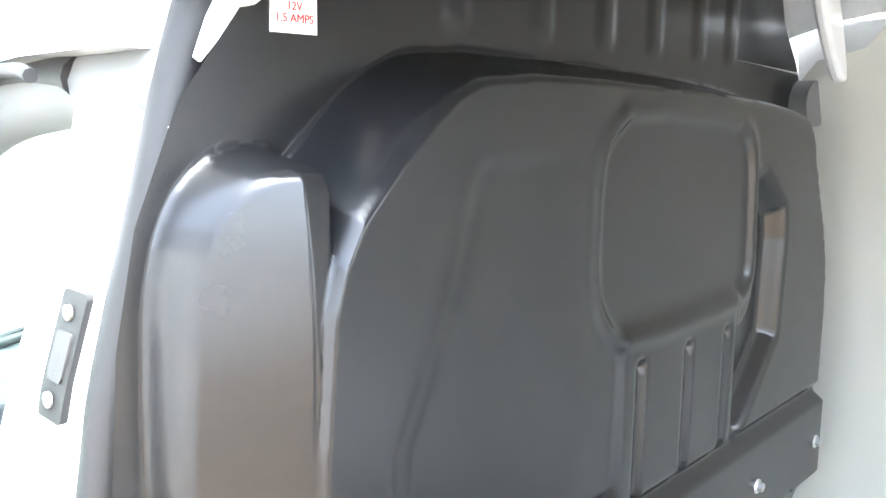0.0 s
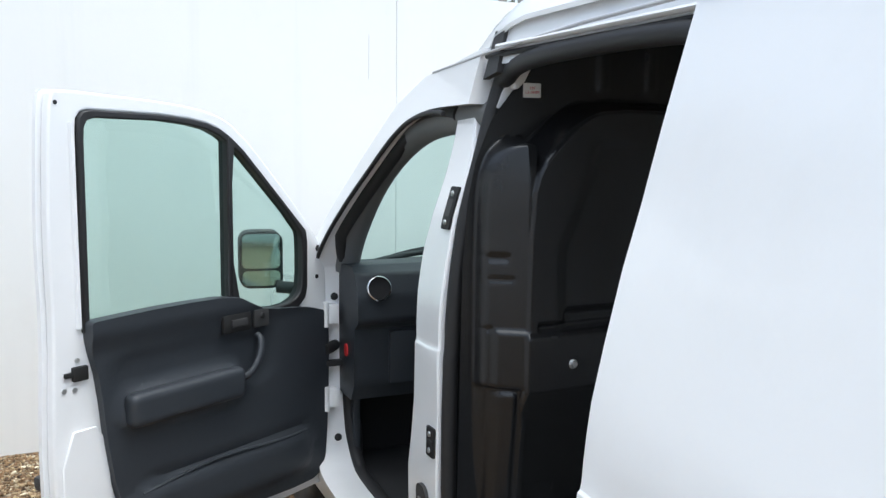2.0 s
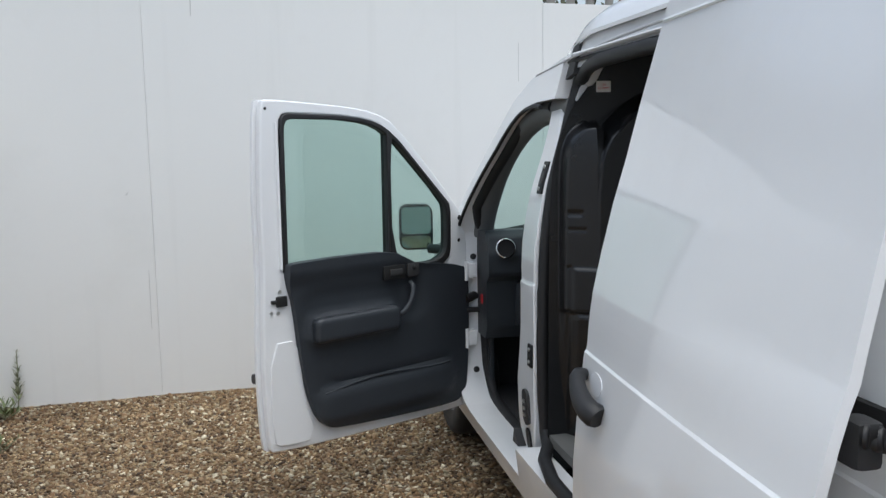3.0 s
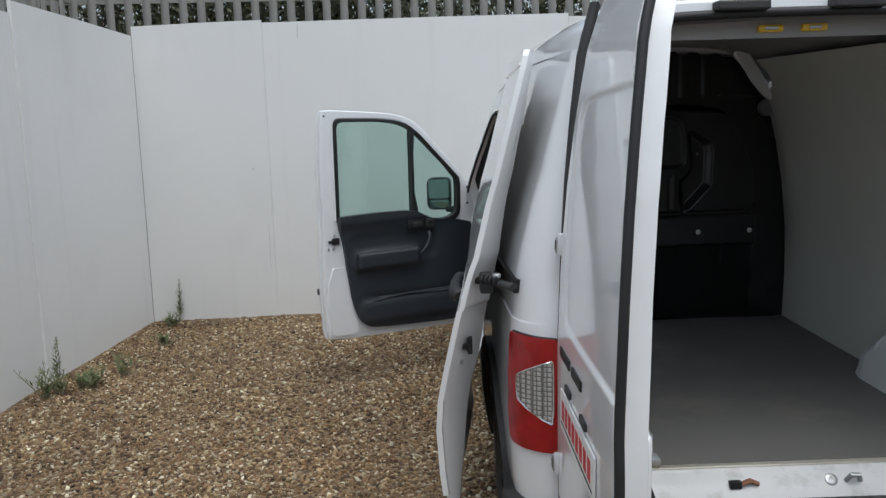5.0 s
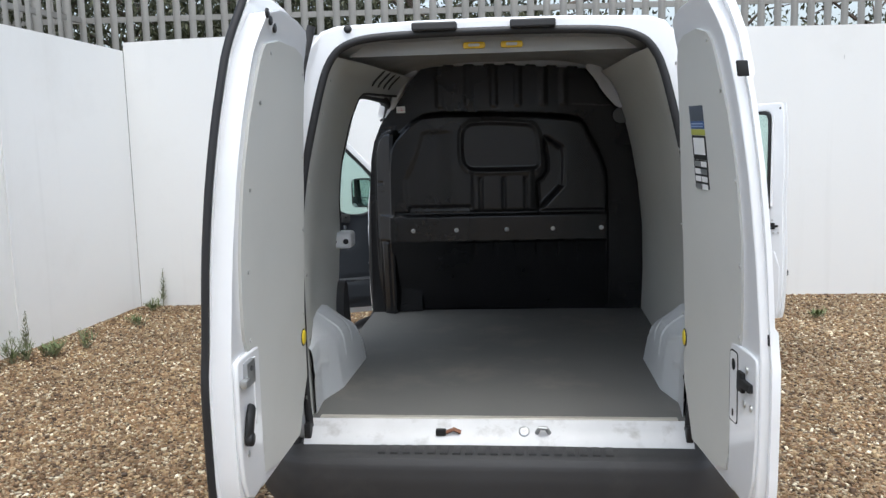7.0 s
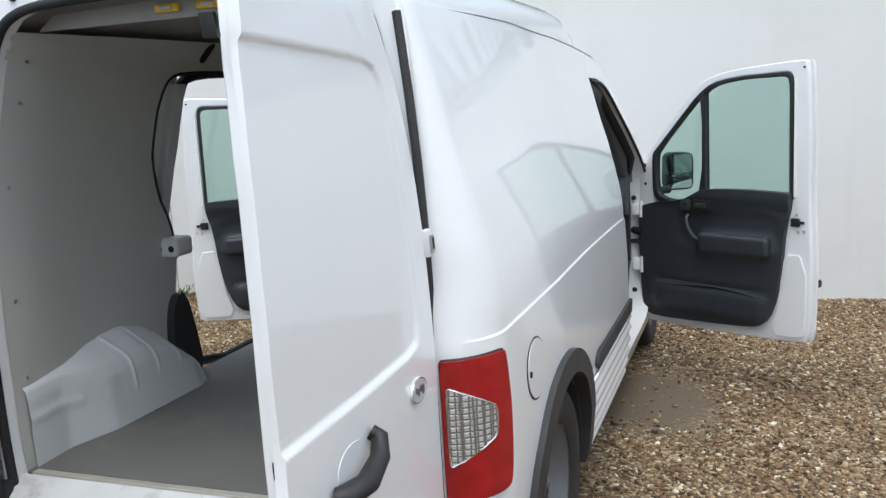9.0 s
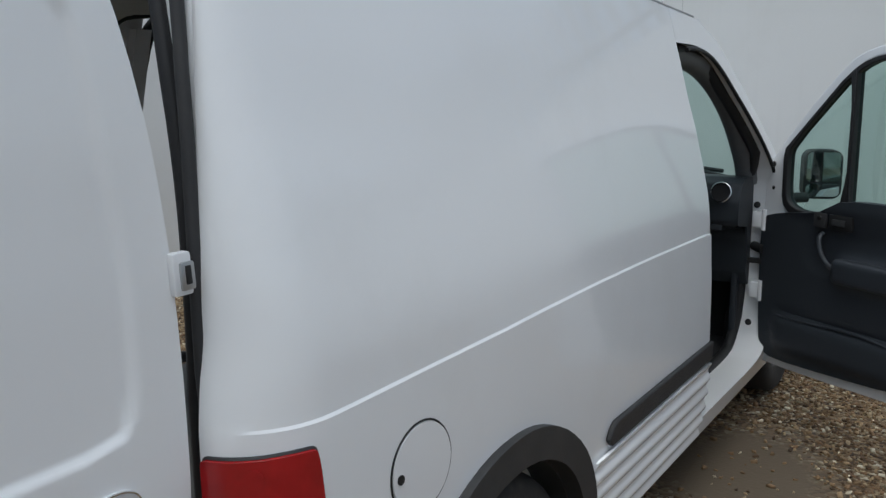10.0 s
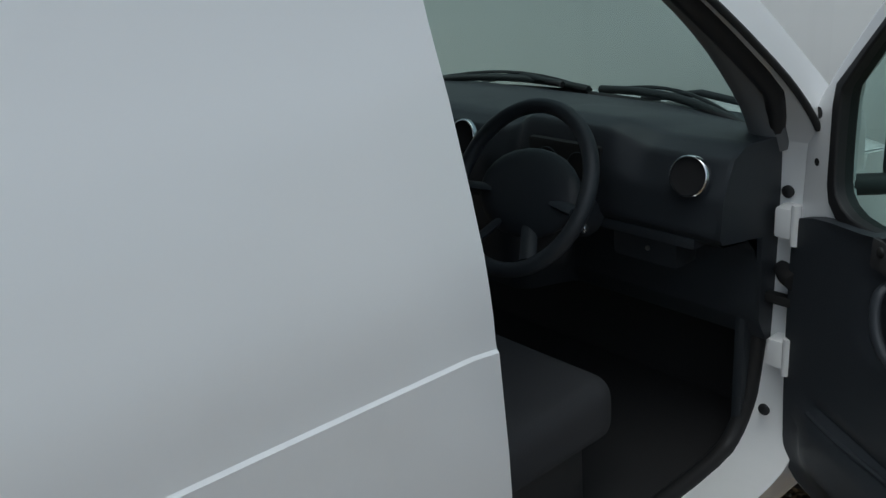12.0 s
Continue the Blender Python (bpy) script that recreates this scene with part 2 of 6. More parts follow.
        v = n.new("ShaderNodeMapRange")
        v.inputs[1].default_value, v.inputs[2].default_value, v.inputs[3].default_value, v.inputs[4].default_value = 0.3, 0.7, 0.80, 1.20
        l.new(ns.outputs["Fac"], v.inputs[0])
        l.new(v.outputs[0], hs.inputs["Value"])
        l.new(cr.outputs[0], hs.inputs["Color"])
        l.new(hs.outputs[0], p.inputs["Base Color"])
    return m


GRAVEL = gravel_mat("brown_gravel_stones")
GROUND = gravel_mat("gravel_ground", True)


def leaf_mat(name, c0, c1):
    m = bpy.data.materials.new(name)
    m.use_nodes = True
    n, l = m.node_tree.nodes, m.node_tree.links
    p = n["Principled BSDF"]
    p.inputs["Roughness"].default_value = 0.6
    g, mx = n.new("ShaderNodeNewGeometry"), n.new("ShaderNodeMix")
    mx.data_type = "RGBA"
    mx.inputs[6].default_value, mx.inputs[7].default_value = (*c0, 1), (*c1, 1)
    l.new(g.outputs["Random Per Island"], mx.inputs[0])
    l.new(mx.outputs[2], p.inputs["Base Color"])
    return m


LEAF = leaf_mat("dark_green_leaves", (0.018, 0.024, 0.010), (0.070, 0.075, 0.030))
WEEDLEAF = leaf_mat("grey_green_weed_leaves", (0.13, 0.145, 0.08), (0.27, 0.28, 0.17))
GRASSLEAF = leaf_mat("green_weed_leaves", (0.055, 0.085, 0.022), (0.17, 0.20, 0.075))
BARK = mat("brown_grey_bark", (0.09, 0.07, 0.055), 0.85, vary=0.3, scale=8, grain=0.5, gscale=40)

# ---- building tools ----
def part(name, bm, material, parent=None, label="", sharp=50):
    """Links a bmesh as one mesh object, shaded smooth but for its sharp edges."""
    lim = radians(sharp)
    for f in bm.faces:
        f.smooth = True
    for e in bm.edges:
        e.smooth = len(e.link_faces) == 2 and e.calc_face_angle(0) < lim
    me = bpy.data.meshes.new(name)
    bm.to_mesh(me)
    bm.free()
    me.materials.append(material)
    ob = new(name, me)
    if parent is not None:
        ob.parent = parent
    if label:
        ob["label"] = label
    return ob


def bevel_mod(ob, width, segments=2, angle=40):
    m = ob.modifiers.new("edge", "BEVEL")
    m.width, m.segments, m.limit_method, m.angle_limit = width, segments, "ANGLE", radians(angle)
    m.use_clamp_overlap = True
    return ob


def plain(u, w, v):
    return Vector((u, w, v))


def plate(outer, holes=(), w0=0.0, w1=0.02, ucuts=(), vcuts=(), to=plain):
    """A plate with an outline and holes in (u, v), thick from w0 to w1, cut along lines and laid into the world by to(u, w, v)."""
    bm = bmesh.new()
    edges = []
    for loop in (outer, *holes):
        vs = [bm.verts.new((a, 0, b)) for a, b in loop]
        edges += [bm.edges.new((vs[i], vs[(i + 1) % len(vs)])) for i in range(len(vs))]
    bmesh.ops.triangle_fill(bm, use_beauty=True, use_dissolve=False, edges=edges)
    for c in ucuts:
        bmesh.ops.bisect_plane(bm, geom=bm.verts[:] + bm.edges[:] + bm.faces[:], plane_co=(c, 0, 0), plane_no=(1, 0, 0), dist=1e-5)
    for c in vcuts:
        bmesh.ops.bisect_plane(bm, geom=bm.verts[:] + bm.edges[:] + bm.faces[:], plane_co=(0, 0, c), plane_no=(0, 0, 1), dist=1e-5)
    r = bmesh.ops.extrude_face_region(bm, geom=bm.faces[:])
    moved = {v for v in r["geom"] if isinstance(v, bmesh.types.BMVert)}
    for v in bm.verts:
        v.co = to(v.co.x, w1 if v in moved else w0, v.co.z)
    bmesh.ops.recalc_face_normals(bm, faces=bm.faces)
    return bm


def smooth_loop(pts, n=4, closed=True):
    """Rounds a polyline (Chaikin)."""
    for _ in range(n):
        out = []
        k = len(pts)
        for i in range(k if closed else k - 1):
            a, b = pts[i], pts[(i + 1) % k]
            out += [tuple(x * 0.75 + y * 0.25 for x, y in zip(a, b)), tuple(x * 0.25 + y * 0.75 for x, y in zip(a, b))]
        if not closed:
            out = [pts[0]] + out + [pts[-1]]
        pts = out
    return pts


def rrect(x0, x1, y0, y1, r, n=5):
    out = []
    for cx, cy, a0 in ((x1 - r, y1 - r, 0), (x0 + r, y1 - r, 90), (x0 + r, y0 + r, 180), (x1 - r, y0 + r, 270)):
        out += [(cx + r * math.cos(radians(a0 + 90 * i / n)), cy + r * math.sin(radians(a0 + 90 * i / n))) for i in range(n + 1)]
    return out


def arc(cx, cy, r, a0, a1, n):
    return [(cx + r * math.cos(radians(a0 + (a1 - a0) * i / n)), cy + r * math.sin(radians(a0 + (a1 - a0) * i / n))) for i in range(n + 1)]


def sweep(pts, radius, n=8, closed=False, flat=1.0, bm=None):
    """A tube along points; flat squeezes it across its second axis; radius may be a list."""
    bm = bm or bmesh.new()
    pts = [Vector(p) for p in pts]
    k = len(pts)
    rings = []
    ref, side = Vector((0, 0, 1)), None
    for i, p in enumerate(pts):
        a = pts[i - 1] if (i > 0 or closed) else pts[i]
        b = pts[(i + 1) % k] if (i < k - 1 or closed) else pts[i]
        d = (b - a).normalized()
        if side is None:
            s = d.cross(ref)
            if s.length < 0.2:
                s = d.cross(Vector((1, 0, 0)))
        else:
            s = side - d * side.dot(d)  # carried along, so that the tube never twists
        s.normalize()
        side = s
        t = s.cross(d)
        r = radius[i] if isinstance(radius, (list, tuple)) else radius
        rings.append([bm.verts.new(p + s * (r * math.cos(2 * math.pi * j / n)) + t * (r * flat * math.sin(2 * math.pi * j / n))) for j in range(n)])
    for i in range(k if closed else k - 1):
        a, b = rings[i], rings[(i + 1) % k]
        for j in range(n):
            bm.faces.new((a[j], a[(j + 1) % n], b[(j + 1) % n], b[j]))
    if not closed:
        bm.faces.new(rings[0][::-1])
        bm.faces.new(rings[-1])
    bmesh.ops.recalc_face_normals(bm, faces=bm.faces)
    return bm


def box(x0, x1, y0, y1, z0, z1, bevel=0.0, to=None, seg=2):
    bm = bmesh.new()
    bmesh.ops.create_cube(bm, size=1)
    for v in bm.verts:
        v.co = ((x0 + x1) / 2 + v.co.x * (x1 - x0), (y0 + y1) / 2 + v.co.y * (y1 - y0), (z0 + z1) / 2 + v.co.z * (z1 - z0))
    if bevel:
        bmesh.ops.bevel(bm, geom=bm.edges[:], offset=bevel, segments=seg, affect="EDGES", profile=0.6)
    if to:
        for v in bm.verts:
            v.co = to(v.co.x, v.co.y, v.co.z)
        bmesh.ops.recalc_face_normals(bm, faces=bm.faces)
    return bm


def grid(f, nu, nv, closed_u=False):
    """A sheet of quads with corners f(i / nu, j / nv)."""
    bm = bmesh.new()
    rows = [[bm.verts.new(f(i / nu, j / nv)) for j in range(nv + 1)] for i in range(nu if closed_u else nu + 1)]
    k = len(rows)
    for i in range(k if closed_u else k - 1):
        a, b = rows[i], rows[(i + 1) % k]
        for j in range(nv):
            bm.faces.new((a[j], b[j], b[j + 1], a[j + 1]))
    bmesh.ops.recalc_face_normals(bm, faces=bm.faces)
    return bm


def solid(ob, t, offset=-1):
    m = ob.modifiers.new("thickness", "SOLIDIFY")
    m.thickness, m.offset = t, offset
    return ob


def disc(c, normal, r, depth, n=24, bevel=0.0, inner=0.0):
    """A disc, or a ring if inner is given, facing normal."""
    q = Vector(normal).to_track_quat("Z", "Y")
    prof = [(inner, 0), (r, 0), (r, depth - bevel), (r - bevel, depth), (inner, depth)] if bevel else [(inner, 0), (r, 0), (r, depth), (inner, depth)]
    bm = bmesh.new()
    rings = [[bm.verts.new(Vector(c) + q @ Vector((max(a, 1e-4) * math.cos(2 * math.pi * i / n), max(a, 1e-4) * math.sin(2 * math.pi * i / n), h))) for a, h in prof] for i in range(n)]
    k = len(prof)
    for i in range(n):
        a, b = rings[i], rings[(i + 1) % n]
        for j in range(k if inner else k - 1):
            bm.faces.new((a[j], b[j], b[(j + 1) % k], a[(j + 1) % k]))
    bmesh.ops.remove_doubles(bm, verts=bm.verts, dist=2e-4)
    bmesh.ops.recalc_face_normals(bm, faces=bm.faces)
    return bm


def frange(a, b, s):
    return [a + i * s for i in range(int(round((b - a) / s)) + 1)]


# ---- the van's shape ----
SIDE_Z = [0.18, 0.30, 0.45, 0.60, 0.80, 0.92, 0.966, 0.971, 0.985, 1.02, 1.06, 1.11, 1.20, 1.32, 1.42, 1.546, 1.65, 1.745, 1.776, 1.80]
SIDE_X = [0.850, 0.875, 0.893, 0.900, 0.897, 0.891, 0.8885, 0.884, 0.8825, 0.881, 0.877, 0.870, 0.850, 0.820, 0.790, 0.757, 0.728, 0.702, 0.695, 0.685]
REAR_Z = [0.30, 0.60, 0.91, 1.02, 1.21, 1.40, 1.57, 1.76, 1.95]
REAR_X = [0.735, 0.738, 0.736, 0.731, 0.722, 0.708, 0.690, 0.664, 0.610]


def side_x(z):
    return float(np.interp(z, SIDE_Z, SIDE_X))


def rear_x(z):
    return float(np.interp(z, REAR_Z, REAR_X))


CROWN = 0.016


def lean(z):
    """How far the tail leans forward at height z."""
    return float(np.interp(z, [1.0, 1.2, 1.5, 1.74, 1.95], [0.0, 0.008, 0.028, 0.050, 0.062]))



def body(sg):
    """Lays (s, w, z) on the van's flank; s runs forward and turns the rear corner below 0.08."""
    def to(s, w, z):
        sx = side_x(z)
        if 0.1 < s < 2.0:
            z += (CROWN * math.sin(math.pi * (s - 0.1) / 1.9) + 0.005 * (s - 0.1) / 1.9) * math.exp(-((z - 0.97) / 0.16) ** 2)  # the waistline is slightly crowned
        if s >= 0.08:
            x = sx - 0.018 * min(1, max(0, (0.6 - s) / 0.52)) - 0.10 * max(0, (s - 2.95) / 1.1) ** 2
            return Vector((sg * (x + w), s, z))
        a = (0.08 - s) / 0.22 * math.pi / 2
        rx = rear_x(z)
        x = rx + (sx - 0.018 - rx) * math.cos(a)
        y = 0.08 - (0.16 - lean(z) - 0.02 * min(1, max(0, (z - 0.95) / 0.15)) - 0.03 * min(1, max(0, (z - 1.15) / 0.55))) * math.sin(a)
        return Vector((sg * (x + w * math.cos(a)), y - w * math.sin(a), z))
    return to


ZCUTS = SIDE_Z[1:-1] + [0.70, 1.15, 1.26, 1.37, 1.48, 1.60, 1.70]
SCUTS = frange(-0.12, 0.08, 0.02) + [0.15, 0.3, 0.45, 0.6]


def opening_half(z):
    """Half width of the rear opening."""
    return float(np.interp(z, [0.42, 0.47, 0.6, 1.18, 1.36, 1.56, 1.73, 1.80], [0.672, 0.678, 0.686, 0.684, 0.665, 0.622, 0.580, 0.545]))


def rear_loop(grow=0.0):
    zs = [0.44, 0.6, 0.9, 1.18, 1.36, 1.56, 1.73, 1.79]
    right = [(opening_half(z) + grow, z) for z in zs] + [(0.515 + grow * 0.8, 1.822 + grow * 0.6), (0.44, 1.845 + grow), (0.22, 1.853 + grow)]
    left = [(-x, z) for x, z in right][::-1]
    return right + [(0.0, 1.855 + grow)] + left

# ---- the van ----
van = tagged(new("van"), "white high-roof panel van with all its doors standing open", "van")

# flanks
AX = 0.62  # rear axle
arch = arc(AX, 0.31, 0.395, 172, 8, 22)
for sg, who in ((1, "right"), (-1, "left")):
    to = body(sg)
    outline = [(-0.14, 1.777), (-0.14, 0.34), (0.20, 0.34)]
    if sg > 0:
        outline += arch + [(1.03, 0.30), (1.05, 0.24), (2.0, 0.24), (2.0, 1.724), (1.9, 1.734), (1.5, 1.757), (1.15, 1.766), (0.85, 1.778), (0.25, 1.777)]
    else:
        outline += arc(AX, 0.31, 0.395, 172, 20, 20) + [(1.0, 0.44), (1.0, 1.772), (0.85, 1.778), (0.25, 1.777)]
    flank = part("side_panel", plate(outline, (), 0.0, -0.012, SCUTS + ([0.75, 0.9, 1.05, 1.2, 1.35, 1.5, 1.65, 1.8, 1.9] if sg > 0 else []), ZCUTS, to), PAINT, van, "smooth white side panel with a waistline crease", 14)
    # wheel arch lip
    lip = [(AX + (r + (0.03 * max(0, (a - 90) / 100) if r > 0.4 else 0)) * math.cos(radians(a)), 0.31 + r * math.sin(radians(a))) for r, seq in ((0.435, range(192, -13, -6)), (0.36, range(-12, 193, 6))) for a in seq]
    bevel_mod(part("wheel_arch_trim", plate(lip, (), -0.05, 0.020, [0.44, 0.54, 0.62, 0.70, 0.80], [0.3, 0.4, 0.5, 0.6, 0.68], to), TRIM, van, "matt dark plastic wheel arch moulding"), 0.008)
    # inner arch
    tub = grid(lambda u, v, sg=sg: Vector((sg * (0.87 - 0.16 * v), AX + 0.37 * math.cos(math.pi * u), 0.30 + 0.37 * math.sin(math.pi * u))), 24, 2)
    solid(part("wheel_tub", tub, TRIM, van), 0.01)

# ribbed skirt below the trim, right flank
to = body(1)
skirt = grid(lambda u, v: to(1.04 + 0.96 * u, 0.010 + 0.005 * math.cos(v * 5 * 2 * math.pi), 0.25 + 0.27 * v), 6, 60)
solid(part("ribbed_skirt", skirt, PAINT, van, "white ribbed sill skirt"), 0.008)
for sg in (1,):
    bevel_mod(part("side_moulding", plate([(1.11, 0.555), (1.13, 0.535), (2.0, 0.535), (2.0, 0.600), (1.15, 0.600), (1.125, 0.585)], (), 0.0, 0.016, (1.3, 1.6), (), to), TRIM, van, "black side rubbing strip"), 0.005)
# fuel flap
flap = part("fuel_flap", plate([(0.293 + 0.086 * math.cos(a * math.pi / 18), 0.798 + 0.080 * math.sin(a * math.pi / 18)) for a in range(36)], (), 0.0, 0.004, (0.2, 0.293, 0.36), (0.75, 0.80, 0.85), to), PAINT, van, "round white fuel flap")
part("flap_gap", sweep([to(0.293 + 0.089 * math.cos(a * math.pi / 18), 0.0005, 0.798 + 0.083 * math.sin(a * math.pi / 18)) for a in range(36)], 0.0022, 6, True), INK, flap)
part("flap_lock", disc(to(0.226, 0.003, 0.800), (1, 0, 0), 0.009, 0.004, 12), INK, flap)

# roof
ROOF_X = [0.0, 0.25, 0.42, 0.54, 0.61, 0.655, 0.680, 0.689, 0.690]
ROOF_D = [0.0, 0.004, 0.012, 0.024, 0.044, 0.078, 0.12, 0.16, 0.185]


def roof_at(y, k):
    """Roof section at y; k from -1 to 1 across."""
    s = abs(k) * (len(ROOF_X) - 1)
    x, d = float(np.interp(s, range(9), ROOF_X)), float(np.interp(s, range(9), ROOF_D))
    top = 1.932 - 0.02 * max(0, (0.4 - y) / 0.4) ** 2
    x -= (0.018 * min(1, max(0, (0.6 - y) / 0.52)) + 0.010 * min(1, max(0, (0.13 - y) / 0.1))) * min(1.0, x / 0.5)
    if y > 1.75:
        q = (y - 1.75) / 0.85
        top -= 0.30 * q * q * (3 - 2 * q) if q < 1 else 0.30
        x *= 1 - 0.11 * q * q
        d *= 1 - 0.45 * q
    if k < 0 and 1.0 < y < 1.96:
        x, d = min(x, 0.684), min(d, 0.125)  # cut back over the sliding door rail
    return Vector((math.copysign(x, k) if k else 0.0, y, top - d))


roof = part("roof", grid(lambda u, v: roof_at(0.035 + 2.565 * u, -1 + 2 * v), 34, 32), PAINT, van, "white high roof with rounded shoulders")
solid(roof, 0.012)


def seam_at(y, sg):
    """The roof seam on the van's shoulder."""
    z = float(np.interp(y, [0.25, 0.85, 1.15, 1.5, 1.9, 2.25], [1.774, 1.776, 1.764, 1.755, 1.732, 1.702]))
    sec = [roof_at(y, sg * k / 20) for k in range(8, 21)]
    x = float(np.interp(-z, [-p.z for p in sec], [abs(p.x) for p in sec]))
    return Vector((sg * max(x, side_x(z) - 0.018 * min(1, max(0, (0.6 - y) / 0.52))), y, z))


for sg in (1, -1):
    part("roof_gutter", sweep([seam_at(y, sg) - Vector((sg * 0.0015, 0, 0)) for y in frange(0.25, 2.25, 0.05)], [0.0042 * min(1, 0.3 + 0.1 * i) for i in range(41)], 8), SEALER, van, "thin grey roof seam")
for x in (-0.19, 0.15):
    bevel_mod(part("rear_roof_tab", box(x - 0.078, x + 0.078, -0.034, 0.03, 1.872, 1.900), TRIM, van, "black plastic cover on the rear roof edge"), 0.006)
part("roof_knob", disc((-0.50, 0.024, 1.887), (0, -1, 0.3), 0.014, 0.02, 14, 0.004), RUBBER, van)

# rear frame round the load opening
rzs = [0.40, 0.6, 0.91, 1.21, 1.40, 1.57, 1.76]
rout = [(rear_x(z), z) for z in rzs] + [(0.645, 1.83), (0.60, 1.885), (0.54, 1.903), (0.25, 1.912)]
rout = rout + [(0.0, 1.914)] + [(-x, z) for x, z in rout][::-1]
bevel_mod(part("rear_frame", plate(rout, [rear_loop(0.012)], -0.042, 0.02, (), (), lambda u, w, v: Vector((u, w + lean(v), v))), PAINT, van, "white painted frame round the rear opening"), 0.012, 3)
seal_pts = [(x, -0.046 + lean(z), z) for x, z in smooth_loop(rear_loop(0.012), 2, False)]
part("rear_seal", sweep(seal_pts, 0.0145, 8), RUBBER, van, "thick black rubber door seal")

# load space
floor = part("load_floor", plate([(-0.70, 0.015), (0.70, 0.015), (0.785, 0.3), (0.785, 1.985), (-0.785, 1.93), (-0.785, 1.0), (-0.785, 0.3)], (), 0.0, -0.03, to=lambda u, w, v: Vector((u, v, 0.465 + w))), FLOORMAT, van, "scuffed grey load floor")
bevel_mod(part("floor_edge_strip", box(-0.66, 0.66, 0.0, 0.028, 0.462, 0.473), WOODEDGE, van, "worn metal strip along the load floor edge"), 0.003)
for x in frange(-0.54, 0.54, 0.18):
    part("strip_slot", box(x - 0.045, x + 0.045, 0.026, 0.034, 0.466, 0.4705), INK, van)
INNER_Z = [0.46, 0.70, 0.95, 1.20, 1.40, 1.56, 1.68, 1.76, 1.82]
INNER_X = [0.772, 0.780, 0.775, 0.748, 0.712, 0.672, 0.630, 0.585, 0.520]


def inner(sg):
    def to(s, w, z):
        k = min(1, max(0, (0.5 - s) / 0.5))
        x = float(np.interp(z, INNER_Z, INNER_X))
        x += (opening_half(z) + 0.012 - x) * k * k * (3 - 2 * k) * 0.95
        return Vector((sg * (x + w), s + lean(z) * k * k, z))
    return to


lin_v = [0.7, 0.95, 1.08, 1.2, 1.3, 1.4, 1.48, 1.56, 1.62, 1.68, 1.72, 1.76, 1.79]
right_lining = part("side_lining", plate([(0.0, 0.455), (1.985, 0.455), (1.985, 1.60), (1.93, 1.66), (1.84, 1.68), (1.80, 1.72), (1.79, 1.815), (0.0, 1.80)], (), 0.0, 0.008, [0.1, 0.2, 0.3, 0.4, 0.5, 1.2], lin_v, inner(1)), LINING, van, "pale grey ply lining panel")
left_lining = part("side_lining", plate([(0.0, 0.455), (0.94, 0.455), (0.91, 0.70), (0.94, 0.82), (0.97, 0.97), (0.93, 1.12), (0.855, 1.234), (0.808, 1.366), (0.806, 1.468), (0.815, 1.593), (0.84, 1.67), (0.90, 1.70), (1.3, 1.705), (1.9, 1.72), (1.9, 1.815), (0.0, 1.80)], (), 0.0, 0.008, [0.1, 0.2, 0.3, 0.4, 0.5, 0.7, 1.2], lin_v, inner(-1)), LINING, van, "pale grey ply lining panel")
part("lining_edge_trim", sweep([inner(-1)(a, 0.002, b) for a, b in smooth_loop([(0.97, 0.97), (0.93, 1.12), (0.855, 1.234), (0.808, 1.366), (0.806, 1.468), (0.815, 1.593), (0.84, 1.67), (0.90, 1.70), (1.3, 1.705), (1.85, 1.715)], 2, False)], 0.007, 10), RUBBER, left_lining, "black rubber trim along the lining edge")
for sg, lining in ((1, right_lining), (-1, left_lining)):
    for s, z in ((0.08, 0.75), (0.07, 1.0), (0.07, 1.35), (0.09, 1.6), (0.10, 1.72)):
        part("screw", disc(inner(sg)(s, -0.001, z), (-sg, 0, 0), 0.006, 0.003, 10), BOLT, lining)
ceiling = part("load_ceiling", grid(lambda u, v: Vector((-0.63 + 1.26 * v, 0.08 + 1.90 * u, 1.80 + 0.095 * (1 - abs(2 * v - 1) ** 4) - 0.010 * (0.5 + 0.5 * math.cos(u * 10 * math.pi)) ** 3)), 60, 24), INNERGREY, van, "dull grey pressed metal load ceiling")
solid(ceiling, 0.01, 1)
header = part("rear_header", plate([(-0.52, 1.80), (0.52, 1.80), (0.46, 1.842), (0.0, 1.856), (-0.46, 1.842)], (), 0.115, 0.13), INNERGREY, van, "grey inner rear header")
for x in (-0.060, 0.075):
    lamp = part("rear_load_lamp", box(x - 0.040, x + 0.040, 0.098, 0.118, 1.816, 1.840, 0.009), AMBER, van, "small yellow-stained lamp in the rear header")
    part("lens", box(x - 0.020, x + 0.020, 0.094, 0.099, 1.823, 1.833, 0.003), STEEL, lamp)
for loop in ([(0.43, 1.865), (0.52, 1.866), (0.565, 1.80), (0.615, 1.72), (0.66, 1.62), (0.625, 1.62), (0.585, 1.66), (0.535, 1.72), (0.505, 1.775)], [(-0.47, 1.862), (-0.565, 1.862), (-0.625, 1.78), (-0.665, 1.64), (-0.63, 1.64), (-0.588, 1.72), (-0.548, 1.80)]):
    bevel_mod(part("corner_gusset", plate(smooth_loop(loop, 1), (), 1.875, 1.90), PAINT_IN, van, "white pressed corner plate over the bulkhead"), 0.008)
part("hook_bracket", sweep(smooth_loop([(0.560, 1.18, 1.885), (0.600, 1.17, 1.872), (0.622, 1.15, 1.84), (0.628, 1.14, 1.805)], 2, False), 0.011, 8, flat=0.6), INNERGREY, van, "small curved grey bracket under the roof")
for i in range(4):
    y = 1.02 + 0.16 * i
    part("lining_slot", plate(rrect(y - 0.022, y + 0.022, 1.735, 1.805, 0.02), (), -0.003, 0.0, to=inner(-1)), INK, left_lining)


